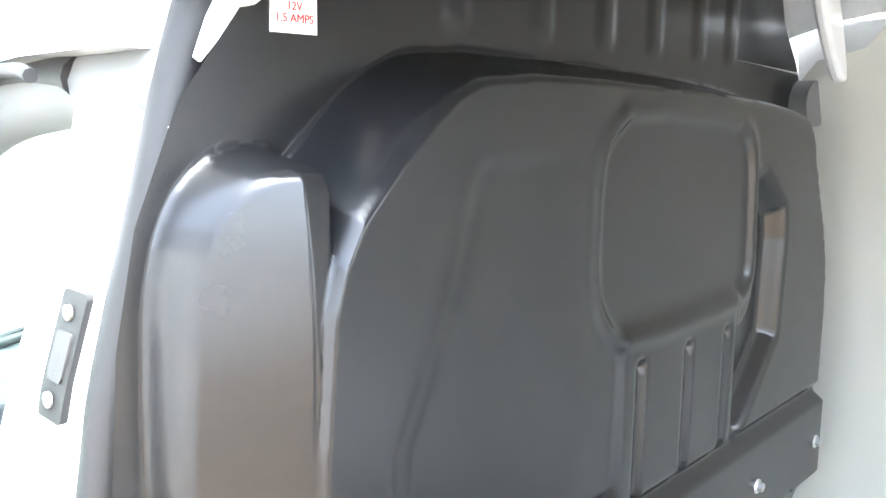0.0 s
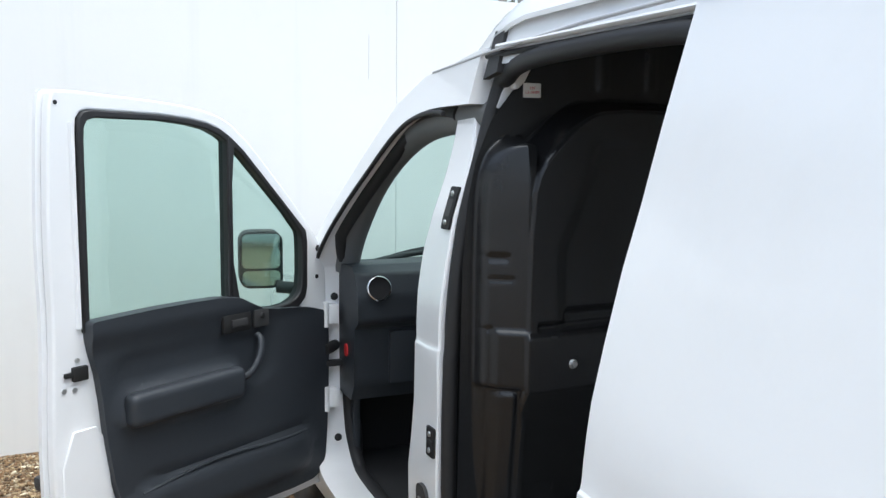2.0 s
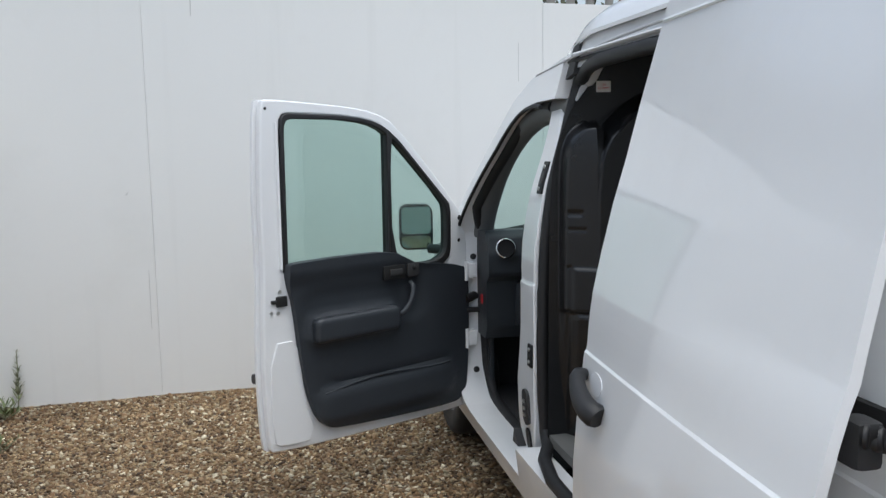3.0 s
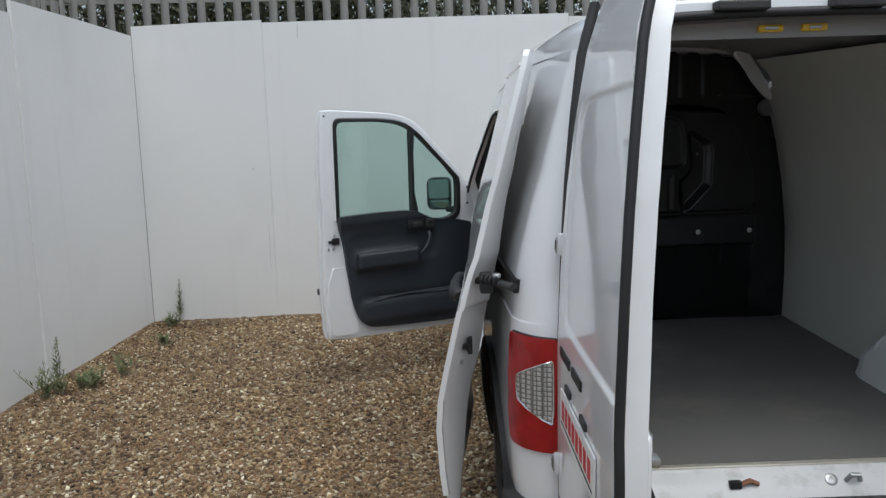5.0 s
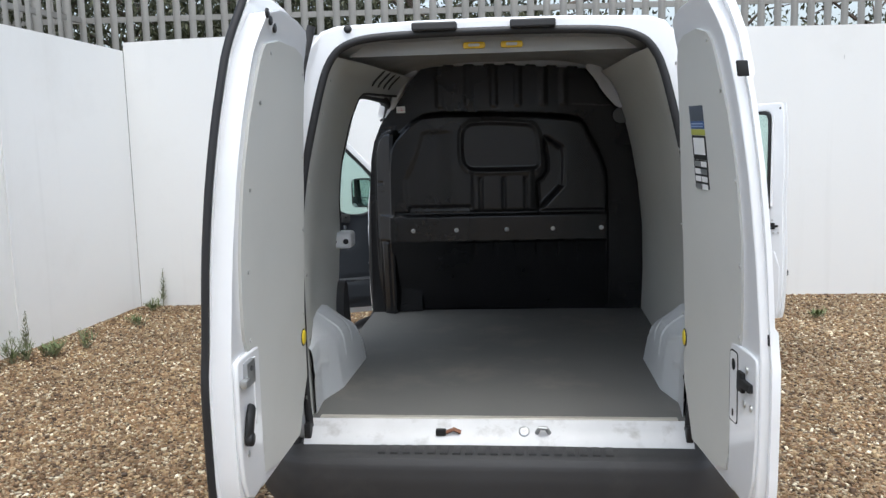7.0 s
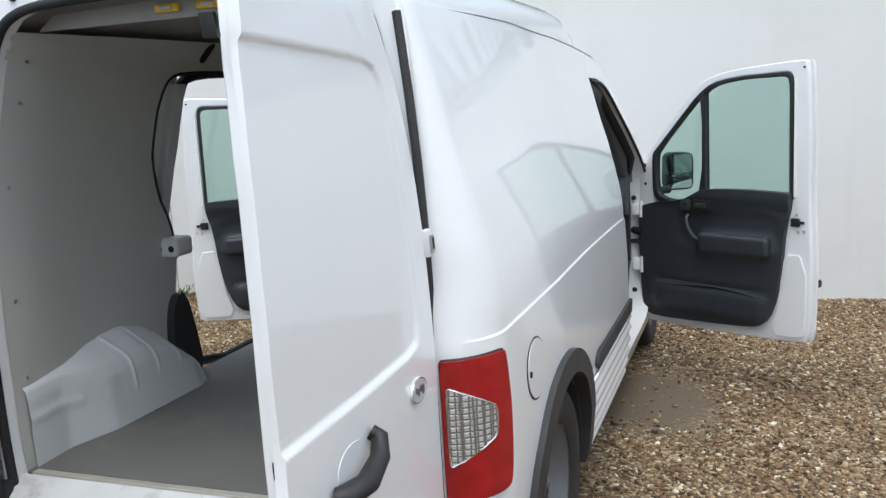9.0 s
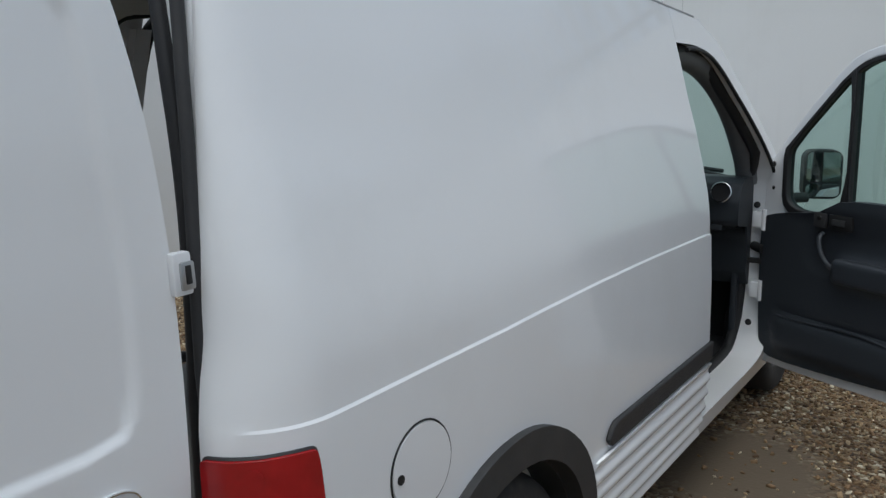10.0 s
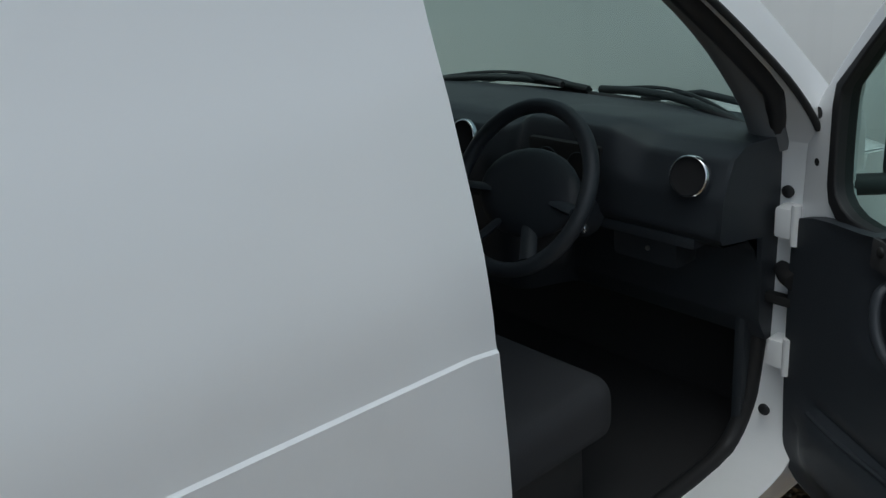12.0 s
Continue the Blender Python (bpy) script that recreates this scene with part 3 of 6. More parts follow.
def ease(t):
    t = min(1.0, max(0.0, t))
    return t * t * (3 - 2 * t)


def wheel_box(sg):
    """The faceted wheel arch box in the load space, with thin pressed ribs."""
    def f(u, v):
        y = 0.05 + 0.93 * u
        ys = [y - 0.012, y, y + 0.012]
        foot = float(np.mean(np.interp(ys, [0.05, 0.21, 0.24, 0.39, 0.86, 0.95, 0.98], [0.684, 0.696, 0.690, 0.652, 0.642, 0.668, 0.72])))
        edge = foot + float(np.interp(y, [0.05, 0.24, 0.45, 0.98], [0.005, 0.008, 0.030, 0.020]))
        ze = float(np.mean(np.interp(ys, [0.05, 0.22, 0.39, 0.60, 0.78, 0.90, 0.98], [0.72, 0.72, 0.675, 0.690, 0.640, 0.56, 0.467])))
        zw = float(np.mean(np.interp(ys, [0.05, 0.25, 0.39, 0.58, 0.70, 0.81, 0.93, 0.98], [0.75, 0.76, 0.785, 0.80, 0.77, 0.70, 0.56, 0.468])))
        if v < 0.5:
            x, z = foot + (edge - foot) * v / 0.5, 0.462 + (ze - 0.462) * v / 0.5
        else:
            k = (v - 0.5) / 0.5
            x, z = edge + (0.80 - edge) * k, ze + (zw - ze) * k
        soft = math.exp(-((v - 0.5) / 0.05) ** 2)
        x, z = x + 0.006 * soft, z - 0.006 * soft
        rib = 0.0
        for c, lo in ((0.52, 0.22), (0.65, 0.30), (0.78, 0.36), (0.90, 0.10)):
            rib += 0.005 * math.exp(-((y - c + 0.10 * max(0.0, v - 0.5)) / 0.007) ** 2) * ease((v - lo) / 0.06) * ease((0.94 - v) / 0.1)
        rib += 0.005 * math.exp(-((v - 0.30) / 0.025) ** 2) * ease((0.30 - y) / 0.03)
        return Vector((sg * (x - rib), y, z + 0.6 * rib))
    return part("wheel_box", grid(f, 230, 44), ARCHWHITE, van, "grey-white faceted wheel arch box with thin ribs", 60)


for sg in (1, -1):
    wheel_box(sg)
part("lining_foot_cover", plate(smooth_loop([(0.86, 0.47), (1.03, 0.47), (1.02, 0.62), (0.97, 0.82), (0.90, 0.83), (0.86, 0.70)], 2), (), -0.035, 0.0, to=inner(-1)), TRIM, van, "black plastic cover at the foot of the side opening")

# bulkhead
def bump(x, a, b, r):
    """1 between a and b, falling smoothly to 0 over r."""
    t = min(max((x - a) / r + 0.5, 0), 1) * min(max((b - x) / r + 0.5, 0), 1)
    return t * t * (3 - 2 * t)


def rr_in(x, z, x0, x1, z0, z1, r, soft):
    """A rounded rectangle: 1 inside, 0 outside."""
    dx, dz = max(x0 + r - x, x - x1 + r, 0), max(z0 + r - z, z - z1 + r, 0)
    inside = min(min(x - x0, x1 - x), min(z - z0, z1 - z))
    d = r - math.hypot(dx, dz) if (dx > 0 and dz > 0) else inside
    t = min(max(d / soft + 0.5, 0), 1)
    return t * t * (3 - 2 * t)


def poly_in(x, z, pts, soft):
    """A polygon: 1 inside, 0 outside, soft at its border."""
    d, inside = 9.0, False
    for (ax_, az), (bx, bz) in zip(pts, pts[1:] + pts[:1]):
        ex, ez = bx - ax_, bz - az
        t = min(1, max(0, ((x - ax_) * ex + (z - az) * ez) / (ex * ex + ez * ez)))
        d = min(d, math.hypot(x - ax_ - t * ex, z - az - t * ez))
        if (az > z) != (bz > z) and x < ax_ + ex * (z - az) / ez:
            inside = not inside
    t = min(max((d if inside else -d) / soft + 0.5, 0), 1)
    return t * t * (3 - 2 * t)


POCKET = [(0.215, 1.464), (0.236, 1.459), (0.312, 1.405), (0.320, 1.36), (0.314, 1.20), (0.186, 1.066), (0.174, 1.10), (0.170, 1.222), (0.202, 1.245), (0.224, 1.28), (0.228, 1.33), (0.216, 1.40)]
WINDOW = smooth_loop([(-0.240, 1.49), (-0.222, 1.528), (-0.172, 1.556), (0.118, 1.541), (0.160, 1.522), (0.178, 1.48), (0.190, 1.335), (0.180, 1.308), (0.150, 1.290), (-0.172, 1.288), (-0.215, 1.312), (-0.240, 1.355)], 1)
FIELD = smooth_loop([(-0.664, 0.3), (-0.664, 1.0), (-0.660, 1.37), (-0.632, 1.46), (-0.580, 1.515), (-0.515, 1.575), (-0.44, 1.606), (-0.167, 1.604), (0.20, 1.590), (0.374, 1.573), (0.432, 1.553), (0.48, 1.45), (0.535, 1.35), (0.568, 1.24), (0.568, 1.0), (0.568, 0.3)], 1)
COLUMN = smooth_loop([(-0.744, 0.3), (-0.744, 1.06), (-0.744, 1.19), (-0.741, 1.37), (-0.733, 1.43), (-0.716, 1.475), (-0.690, 1.502), (-0.662, 1.514), (-0.612, 1.512), (-0.622, 1.44), (-0.630, 1.36), (-0.630, 0.3)], 1)


def bulk_y(x, z):
    """Where the pressed bulkhead stands at (x, z)."""
    back = 1.93 + 0.06 * x
    face = 1.812 + 0.06 * x
    y = back + (face - back) * poly_in(x, z, FIELD, 0.032)                                       # main field
    # stepped sub-panel beside the blank window
    if -0.62 < x < -0.1 and 1.0 < z < 1.55:
        lx = float(np.interp(z, [1.06, 1.25, 1.31, 1.40, 1.47, 1.51], [-0.553, -0.560, -0.530, -0.490, -0.470, -0.455]))
        y += 0.007 * bump(x, lx, 9, 0.040) * bump(z, 1.03, 1.508, 0.024) * (1 - bump(x, -0.33, 9, 0.14))
        y += 0.009 * rr_in(x, z, -0.545, -0.195, 1.064, 1.092, 0.012, 0.018)
    # blank window: a raised rim and a sunken pane, the fluted panel below it, the hand pocket
    if -0.35 < x < 0.4 and 1.0 < z < 1.65:
        cx, cz = -0.025, 1.42
        y -= 0.005 * poly_in(cx + (x - cx) * 0.925, cz + (z - cz) * 0.885, WINDOW, 0.024)
        y += 0.012 * poly_in(x, z, WINDOW, 0.022)
        y += 0.030 * poly_in(x, z, POCKET, 0.042)
        y -= 0.006 * bump(z, 1.062, 1.30, 0.03) * bump(x, -0.188, 0.150, 0.030)
        for gx in (-0.140, -0.010, 0.112):
            y += 0.0055 * rr_in(x, z, gx - 0.009, gx + 0.009, 1.060, 1.250, 0.009, 0.010)
            y += 0.004 * (rr_in(x, z, gx - 0.009, gx + 0.009, 1.236, 1.252, 0.006, 0.008) + rr_in(x, z, gx - 0.010, gx + 0.010, 1.058, 1.070, 0.006, 0.008))
    # bolted band, and below it the fluted part that slopes back to the floor
    if z < 1.09:
        band = face - 0.010
        low = band
        if z < 0.892:
            cut = ease((0.892 - z) / 0.016) * bump(x, -0.30, 9, 0.16)
            low = band + (1.952 - band) * ((0.892 - z) / 0.43) ** 0.9 + 0.020 * cut
            for gx in (-0.185, -0.062, 0.056, 0.178, 0.302, 0.412):
                low += 0.013 * rr_in(x, z, gx - 0.013, gx + 0.013, 0.735, 0.90, 0.010, 0.012) * ease((z - 0.72) / 0.16)
        w = ease((1.046 - z) / 0.016) * bump(x, -0.664, 0.572, 0.022)
        y += (low - y) * w
        y += 0.009 * rr_in(x, z, -0.625, 0.568, 1.044, 1.062, 0.006, 0.012)
    # column beside the door, leaning back towards the pillar
    if x < -0.5:
        cy = 1.784 + 0.72 * max(0.0, -0.652 - x) - 0.06 * max(0.0, -0.62 - x) + 0.018 * min(1.0, max(0.0, (z - 1.34) / 0.17)) ** 2
        cy -= 0.012 * ease((1.050 - z) / 0.010)
        cy += 0.014 * rr_in(x, z, -0.775, -0.722, 0.3, 1.050, 0.01, 0.012)
        cy += 0.018 * ease((0.906 - z) / 0.012) + 0.10 * max(0.0, 0.90 - z)
        cy -= 0.012 * rr_in(x, z, -0.712, -0.672, 0.3, 0.888, 0.01, 0.016)
        cy += 0.007 * rr_in(x, z, -0.755, -0.690, 1.218, 1.236, 0.008, 0.009) + 0.004 * rr_in(x, z, -0.755, -0.680, 1.168, 1.178, 0.004, 0.007)
        y = min(y, back + (cy - back) * poly_in(x, z, COLUMN, 0.022))
    # ribs of the top field
    if z > 1.58:
        for gx in (-0.37, -0.21, -0.065, 0.07, 0.212, 0.33):
            y -= 0.004 * rr_in(x, z, gx - 0.018, gx + 0.018, 1.645, 1.95, 0.012, 0.026)
    return y


BK_Z = [0.44, 0.60, 0.90, 1.20, 1.35, 1.46, 1.56, 1.65, 1.72, 1.80, 1.86, 1.885]
BK_X = [0.790, 0.805, 0.805, 0.800, 0.772, 0.735, 0.690, 0.635, 0.562, 0.525, 0.470, 0.440]


def bulk_pt(u, v):
    z = 0.44 + (1.872 - 0.44) * v
    hw = float(np.interp(z, BK_Z, BK_X))
    lw = float(np.interp(z, [0.44, 1.20, 1.36, 1.46, 1.56, 1.65, 1.72, 1.80, 1.885], [0.792, 0.784, 0.772, 0.752, 0.71, 0.64, 0.58, 0.53, 0.45]))
    w = min(1.0, max(0.0, (lw - 0.66) / 0.06))
    x1, x2 = (-lw + (hw + lw) * k for k in (0.09, 0.16))
    x = float(np.interp(u, [0, 0.18, 0.34, 1], [-lw, x1 + (-0.632 - x1) * w, x2 + (-0.560 - x2) * w, hw]))
    top = 1.880 - 0.07 * max(0.0, x) + 0.009 * ease(0.5 + 2.2 * math.sin(x * 54)) - 0.0045
    return Vector((x, bulk_y(x, z), z + (top - 1.872) * ease((v - 0.93) / 0.07)))


bulkhead = part("bulkhead", grid(bulk_pt, 320, 260), BULK, van, "black pressed plastic bulkhead with recesses and ribs", 60)
for x in (-0.525, -0.28, 0.003, 0.262, 0.532):
    b = part("bolt", disc((x, bulk_y(x, 0.957) + 0.003, 0.957), (0, -1, 0), 0.0125, 0.006, 16, 0.002), BOLT, bulkhead, "bright zinc bolt")
    part("bolt_head", disc((x, bulk_y(x, 0.957) - 0.002, 0.957), (0, -1, 0), 0.008, 0.008, 6), STEEL, b)
label_ob = part("warning_label", plate([(-0.618, 1.622), (-0.568, 1.622), (-0.568, 1.658), (-0.618, 1.658)], (), 1.8905, 1.8925), PAPER, bulkhead, "small white fuse label with red print")
def words(text, size, m, parent, material, name="print"):
    """Writing in the built-in font as a flat mesh."""
    cu = bpy.data.curves.new(name, "FONT")
    cu.body, cu.size, cu.align_x, cu.align_y, cu.extrude = text, size, "CENTER", "CENTER", 0.0002
    tmp = bpy.data.objects.new(name, cu)
    scene.collection.objects.link(tmp)
    me = bpy.data.meshes.new_from_object(tmp.evaluated_get(bpy.context.evaluated_depsgraph_get()))
    bpy.data.objects.remove(tmp)
    me.materials.append(material)
    ob = new(name, me)
    me.transform(m)
    ob.parent = parent
    return ob


words("12V\n1.5 AMPS", 0.0105, pose(-0.593, 1.8898, 1.640, 90, 0, 0), label_ob, REDINK)
part("corner_plate", plate(smooth_loop([(-0.694, 1.580), (-0.668, 1.648), (-0.626, 1.705), (-0.572, 1.726), (-0.604, 1.688), (-0.647, 1.633)], 1), (), 1.897, 1.902), PAINT_IN, bulkhead, "pale grey corner plate beside the bulkhead")
# two pale slivers painted for cab light showing through the bulkhead's edge gaps
part("gap_light_patch", plate([(-0.716, 1.500), (-0.704, 1.500), (-0.700, 1.540), (-0.711, 1.540)], (), 1.897, 1.902), PAPER, bulkhead)
part("gap_light_strip", sweep([(-0.738, 1.90, 1.41), (-0.728, 1.90, 1.45), (-0.721, 1.90, 1.485)], 0.0035, 6), PAINT_IN, bulkhead)

# rear sill and bumper
sill = part("rear_sill", grid(lambda u, v: Vector((-0.70 + 1.40 * u, [0.0, -0.012, -0.05, -0.085, -0.105, -0.11][min(5, int(v * 5 + 0.5))], [0.462, 0.452, 0.440, 0.412 - 0.014 * bump(u, 0.30, 0.72, 0.12), 0.37, 0.30][min(5, int(v * 5 + 0.5))])), 40, 5), SILLPAINT, van, "scuffed white rear sill", 40)
solid(sill, 0.01, 1)
part("latch_block", box(-0.215, -0.178, -0.078, -0.055, 0.430, 0.452, 0.003), INK, sill)
part("rusty_striker", sweep([(-0.176, -0.064, 0.440), (-0.150, -0.066, 0.452), (-0.125, -0.064, 0.440)], 0.012, 8, flat=0.6), RUST, sill, "rusty brown striker")
part("oval_plate", disc((0.105, -0.058, 0.443), (0, -0.7, 0.7), 0.020, 0.004, 18, 0.001, 0.008), STEEL, sill)
part("striker_loop", sweep([(0.150, -0.062, 0.440), (0.160, -0.075, 0.462), (0.185, -0.075, 0.462), (0.195, -0.062, 0.440)], 0.008, 8), STEEL, sill, "steel striker loop")
for sg in (1, -1):
    part("seal_foot", box(sg * 0.685 - 0.012, sg * 0.685 + 0.012, -0.095, -0.06, 0.42, 0.475, 0.004), RUBBER, van)


def bumper_pt(u, v):
    prof = [(-0.07, 0.392), (-0.165, 0.386), (-0.185, 0.378), (-0.195, 0.36), (-0.20, 0.31), (-0.195, 0.24), (-0.17, 0.18), (-0.10, 0.16)]
    s = v * 7
    y, z = float(np.interp(s, range(8), [p[0] for p in prof])), float(np.interp(s, range(8), [p[1] for p in prof]))
    k = (2 * u - 1)
    x = 0.90 * k
    y += 0.24 * max(0, (abs(k) - 0.70) / 0.30) ** 2.2
    return Vector((x, y, z))


bumper = part("rear_bumper", grid(bumper_pt, 60, 28), TRIM, van, "matt black plastic rear bumper with a ribbed step", 30)
solid(bumper, 0.012, 1)
for i in range(19):
    x = -0.40 + 0.0445 * i
    part("step_rib", box(x - 0.014, x + 0.014, -0.172, -0.095, 0.390, 0.4035, 0.003), TRIM, bumper)
for x in (-0.52, -0.20, 0.27, 0.57):
    part("parking_sensor", disc((x, -0.188, 0.305), (0, -1, 0), 0.016, 0.014, 16, 0.003), RUBBER, bumper)


# tail lamps
def tail_lamp(sg):
    to = body(sg)
    o = smooth_loop([(-0.130, 0.90), (-0.130, 0.925), (-0.115, 0.927), (0.030, 0.932), (0.042, 0.925), (0.046, 0.75), (0.036, 0.60), (0.018, 0.575), (-0.115, 0.572), (-0.130, 0.572), (-0.130, 0.60)], 2)
    lamp = bevel_mod(part("tail_lamp", plate(o, (), -0.01, 0.012, frange(-0.12, 0.04, 0.02), [0.6, 0.7, 0.8, 0.9], to), REDLENS, van, "red tail lamp with a clear honeycomb indicator"), 0.006, 2, 50)
    ind = smooth_loop([(-0.118, 0.855), (-0.112, 0.862), (-0.012, 0.812), (-0.004, 0.790), (-0.008, 0.735), (-0.016, 0.722), (-0.112, 0.662), (-0.118, 0.668)], 1)
    lens = part("indicator_lens", plate(ind, (), 0.010, 0.0145, frange(-0.10, -0.02, 0.02), [0.7, 0.75, 0.8], to), CLEAR, lamp, "clear honeycomb lens")
    part("lens_rim", sweep([to(a, 0.0135, b) for a, b in ind], 0.0028, 6, True), CHROME, lens)
    part("lamp_gasket", sweep([to(a, 0.002, b) for a, b in smooth_loop(o, 1)], 0.0042, 6, True), RUBBER, lamp)
    for a, b, r in ((-0.05, 0.90, 0.016), (-0.04, 0.625, 0.018)):
        part("reflector", disc(to(a, 0.0105, b), to(a, 1, b) - to(a, 0, b), r, 0.002, 18), REDLENS, lamp)
    return lamp


for sg in (1, -1):
    tail_lamp(sg)
    # added dark strip for the shade in the gap beside the rear doors
    if sg < 0:
        gap = sweep([(-rear_x(z) + 0.004, -0.085 + lean(z), z) for z in frange(0.40, 1.90, 0.05)], 0.016, 8)
    else:
        gap = sweep([(rear_x(z) - 0.006, -0.058 + lean(z), z) for z in frange(0.40, 1.75, 0.05)], [0.008 if z < 1.05 else 0.011 for z in frange(0.40, 1.75, 0.05)], 10)
    part("hinge_gap_shade", gap, TRIM, van, "dark grey strip standing in for the shade in the door gap")

# cab flanks with the front door openings
hole = smooth_loop([(2.055, 0.42), (2.04, 0.9), (2.03, 1.30), (2.03, 1.585), (2.25, 1.592), (2.42, 1.545), (2.62, 1.395), (2.93, 1.125), (2.945, 0.95), (2.935, 0.52), (2.905, 0.36), (2.82, 0.290), (2.2, 0.30), (2.08, 0.33)], 2)
for sg in (1, -1):
    to = body(sg)
    back = 2.003 if sg > 0 else 1.955
    o = [(back, 0.22), (3.02, 0.22), (3.05, 0.5), (3.10, 0.9), (3.12, 1.09), (2.98, 1.17), (2.70, 1.44), (2.48, 1.62), (2.30, 1.694), (2.15, 1.712), (back, 1.724 if sg > 0 else 1.745)]
    o += smooth_loop([(back, 1.605), (2.25, 1.60), (2.42, 1.55), (2.62, 1.40), (2.93, 1.125), (2.945, 0.95), (2.935, 0.52), (2.905, 0.36), (2.82, 0.290), (2.2, 0.30), (back, 0.30)], 2, False)
    fr = part("cab_side", plate(o, (), 0.0, -0.14, [2.3, 2.6, 2.8], ZCUTS, lambda s, w, z, to=to: to(s, w * float(np.interp(z, [1.04, 1.18], [1.0, 0.45])), z)), PAINT, van, "white door frame of the cab")
    bevel_mod(fr, 0.01, 2)
    if sg < 0:
        def pil(s, w, z, to=to):
            return to(s, w - 0.045 - 0.035 * min(1, max(0, (1.3 - z) / 0.5)), z)
        bevel_mod(part("door_pillar", plate(smooth_loop([(1.955, 0.34), (1.95, 1.0), (1.955, 1.64), (2.17, 1.63), (2.115, 1.595), (2.088, 1.54), (2.085, 1.45), (2.10, 1.30), (2.12, 1.22), (2.11, 1.0), (2.13, 0.75), (2.17, 0.55), (2.16, 0.34)], 1), (), 0.0, -0.07, (2.03,), ZCUTS, pil), PAINT, van, "white pillar between the side doors"), 0.012, 3)
    else:
        part("door_pillar", plate([(1.93, 0.34), (1.998, 0.34), (1.998, 1.62), (1.93, 1.62)], (), -0.014, -0.07, (), ZCUTS, to), BULK, van, "dark trimmed door pillar")
    k = min(range(len(hole)), key=lambda i: hole[i][0] + hole[i][1] * 0.1)
    front_half = [p for p in smooth_loop(hole[k:] + hole[:k], 1) if p[0] > 2.09]
    k = max(range(len(front_half)), key=lambda i: math.dist(front_half[i], front_half[i - 1]))
    front_half = front_half[k:] + front_half[:k]
    part("cab_door_seal", sweep([to(a, -float(np.interp(b, [1.0, 1.18], [0.145, 0.052])), b) for a, b in front_half], 0.022, 12), RUBBER, van, "black rubber seal round the cab door opening")
    part("door_weatherstrip", sweep([to(a, -0.002, b) for a, b in front_half if b > 1.08], 0.0075, 8), RUBBER, van)
    # grey pillar trim inside
    part("pillar_trim", sweep(smooth_loop([(sg * 0.755, 2.96, 1.05), (sg * 0.750, 2.90, 1.17), (sg * 0.735, 2.72, 1.36), (sg * 0.695, 2.52, 1.51), (sg * 0.665, 2.30, 1.575), (sg * 0.655, 1.93, 1.58)], 2, False), 0.050, 14, flat=0.9), PILLARGREY, van, "grey plastic windscreen pillar trim")
    for y, z in ((2.95, 0.95), (2.93, 0.60), (2.90, 0.44)):
        part("pillar_plug", disc((sg * (side_x(z) - 0.085), y - 0.012, z), (0, -1, 0), 0.014, 0.006, 14, 0.002), RUBBER, van)

# left side opening: pillar strikers, rail, sill
to = body(-1)
part("sill_panel", plate([(1.0, 0.24), (1.955, 0.22), (1.955, 0.40), (1.0, 0.42)], (), 0.0, -0.10, (), (0.3,), to), PAINT, van, "white sill of the side opening")
part("rail_panel", plate([(1.0, 1.70), (1.955, 1.70), (1.955, 1.80), (1.0, 1.80)], (), -0.022, -0.05, (1.5,), (1.745,), to), PAINT, van, "white roof rail over the side opening")
part("sliding_rail", sweep([to(y, -0.008, 1.742) for y in frange(1.0, 1.88, 0.11)], 0.012, 8, flat=0.6), PAINT_IN, van, "painted steel sliding door rail")
part("rail_gap", sweep([to(y, -0.016, 1.724) for y in frange(1.0, 1.95, 0.05)], 0.007, 6), RUBBER, van)
part("rail_end_recess", plate([(1.865, 1.68), (1.93, 1.665), (1.93, 1.785), (1.88, 1.785)], (), -0.012, -0.03, (), (1.70,), to), TRIM, van, "black recess at the rail end")
so = smooth_loop([(1.02, 0.425), (0.99, 1.0), (1.0, 1.63), (1.06, 1.71), (1.78, 1.705), (1.90, 1.67), (1.955, 1.56), (1.958, 1.3), (1.955, 1.0), (1.955, 0.6), (1.95, 0.45), (1.93, 0.425)], 2)
so = [(a, b) for a, b in so if a < 1.90]
k = min(range(len(so)), key=lambda i: -so[i][0] - so[i][1])
so = so[k + 1:] + so[:k + 1] if so[k][1] > 1 else so
so = so + [(1.915 + 0.018 * math.sin(math.pi / 2 * min(1, (1.67 - z) / 0.12)), z) for z in frange(1.66, 0.46, -0.03)]
part("side_opening_seal", sweep([to(a, -0.02 - bump(a, 1.8, 2.3, 0.3) * float(np.interp(b, [0.5, 0.9, 1.1, 1.2, 1.3, 1.4, 1.5, 1.65, 1.75], [0.092, 0.084, 0.072, 0.060, 0.050, 0.045, 0.046, 0.042, 0.03])), b) for a, b in so], 0.022, 14, True), RUBBER, van, "thick black seal round the side opening")
part("opening_jamb", plate([(0.95, 0.42), (1.02, 0.42), (1.0, 1.0), (1.01, 1.66), (0.95, 1.66)], (), -0.012, -0.05, (), ZCUTS, to), PAINT_IN, van, "white jamb of the side opening")
part("pillar_inner_trim", plate([(1.915, 0.44), (1.945, 0.44), (1.945, 1.60), (1.915, 1.60)], (), 0.0, -0.035, (), ZCUTS, lambda s, w, z: to(s, w - float(np.interp(z, [0.5, 0.9, 1.1, 1.3, 1.5, 1.7], [0.115, 0.112, 0.102, 0.085, 0.072, 0.05])), z)), BULK, van, "black plastic trim on the door pillar")
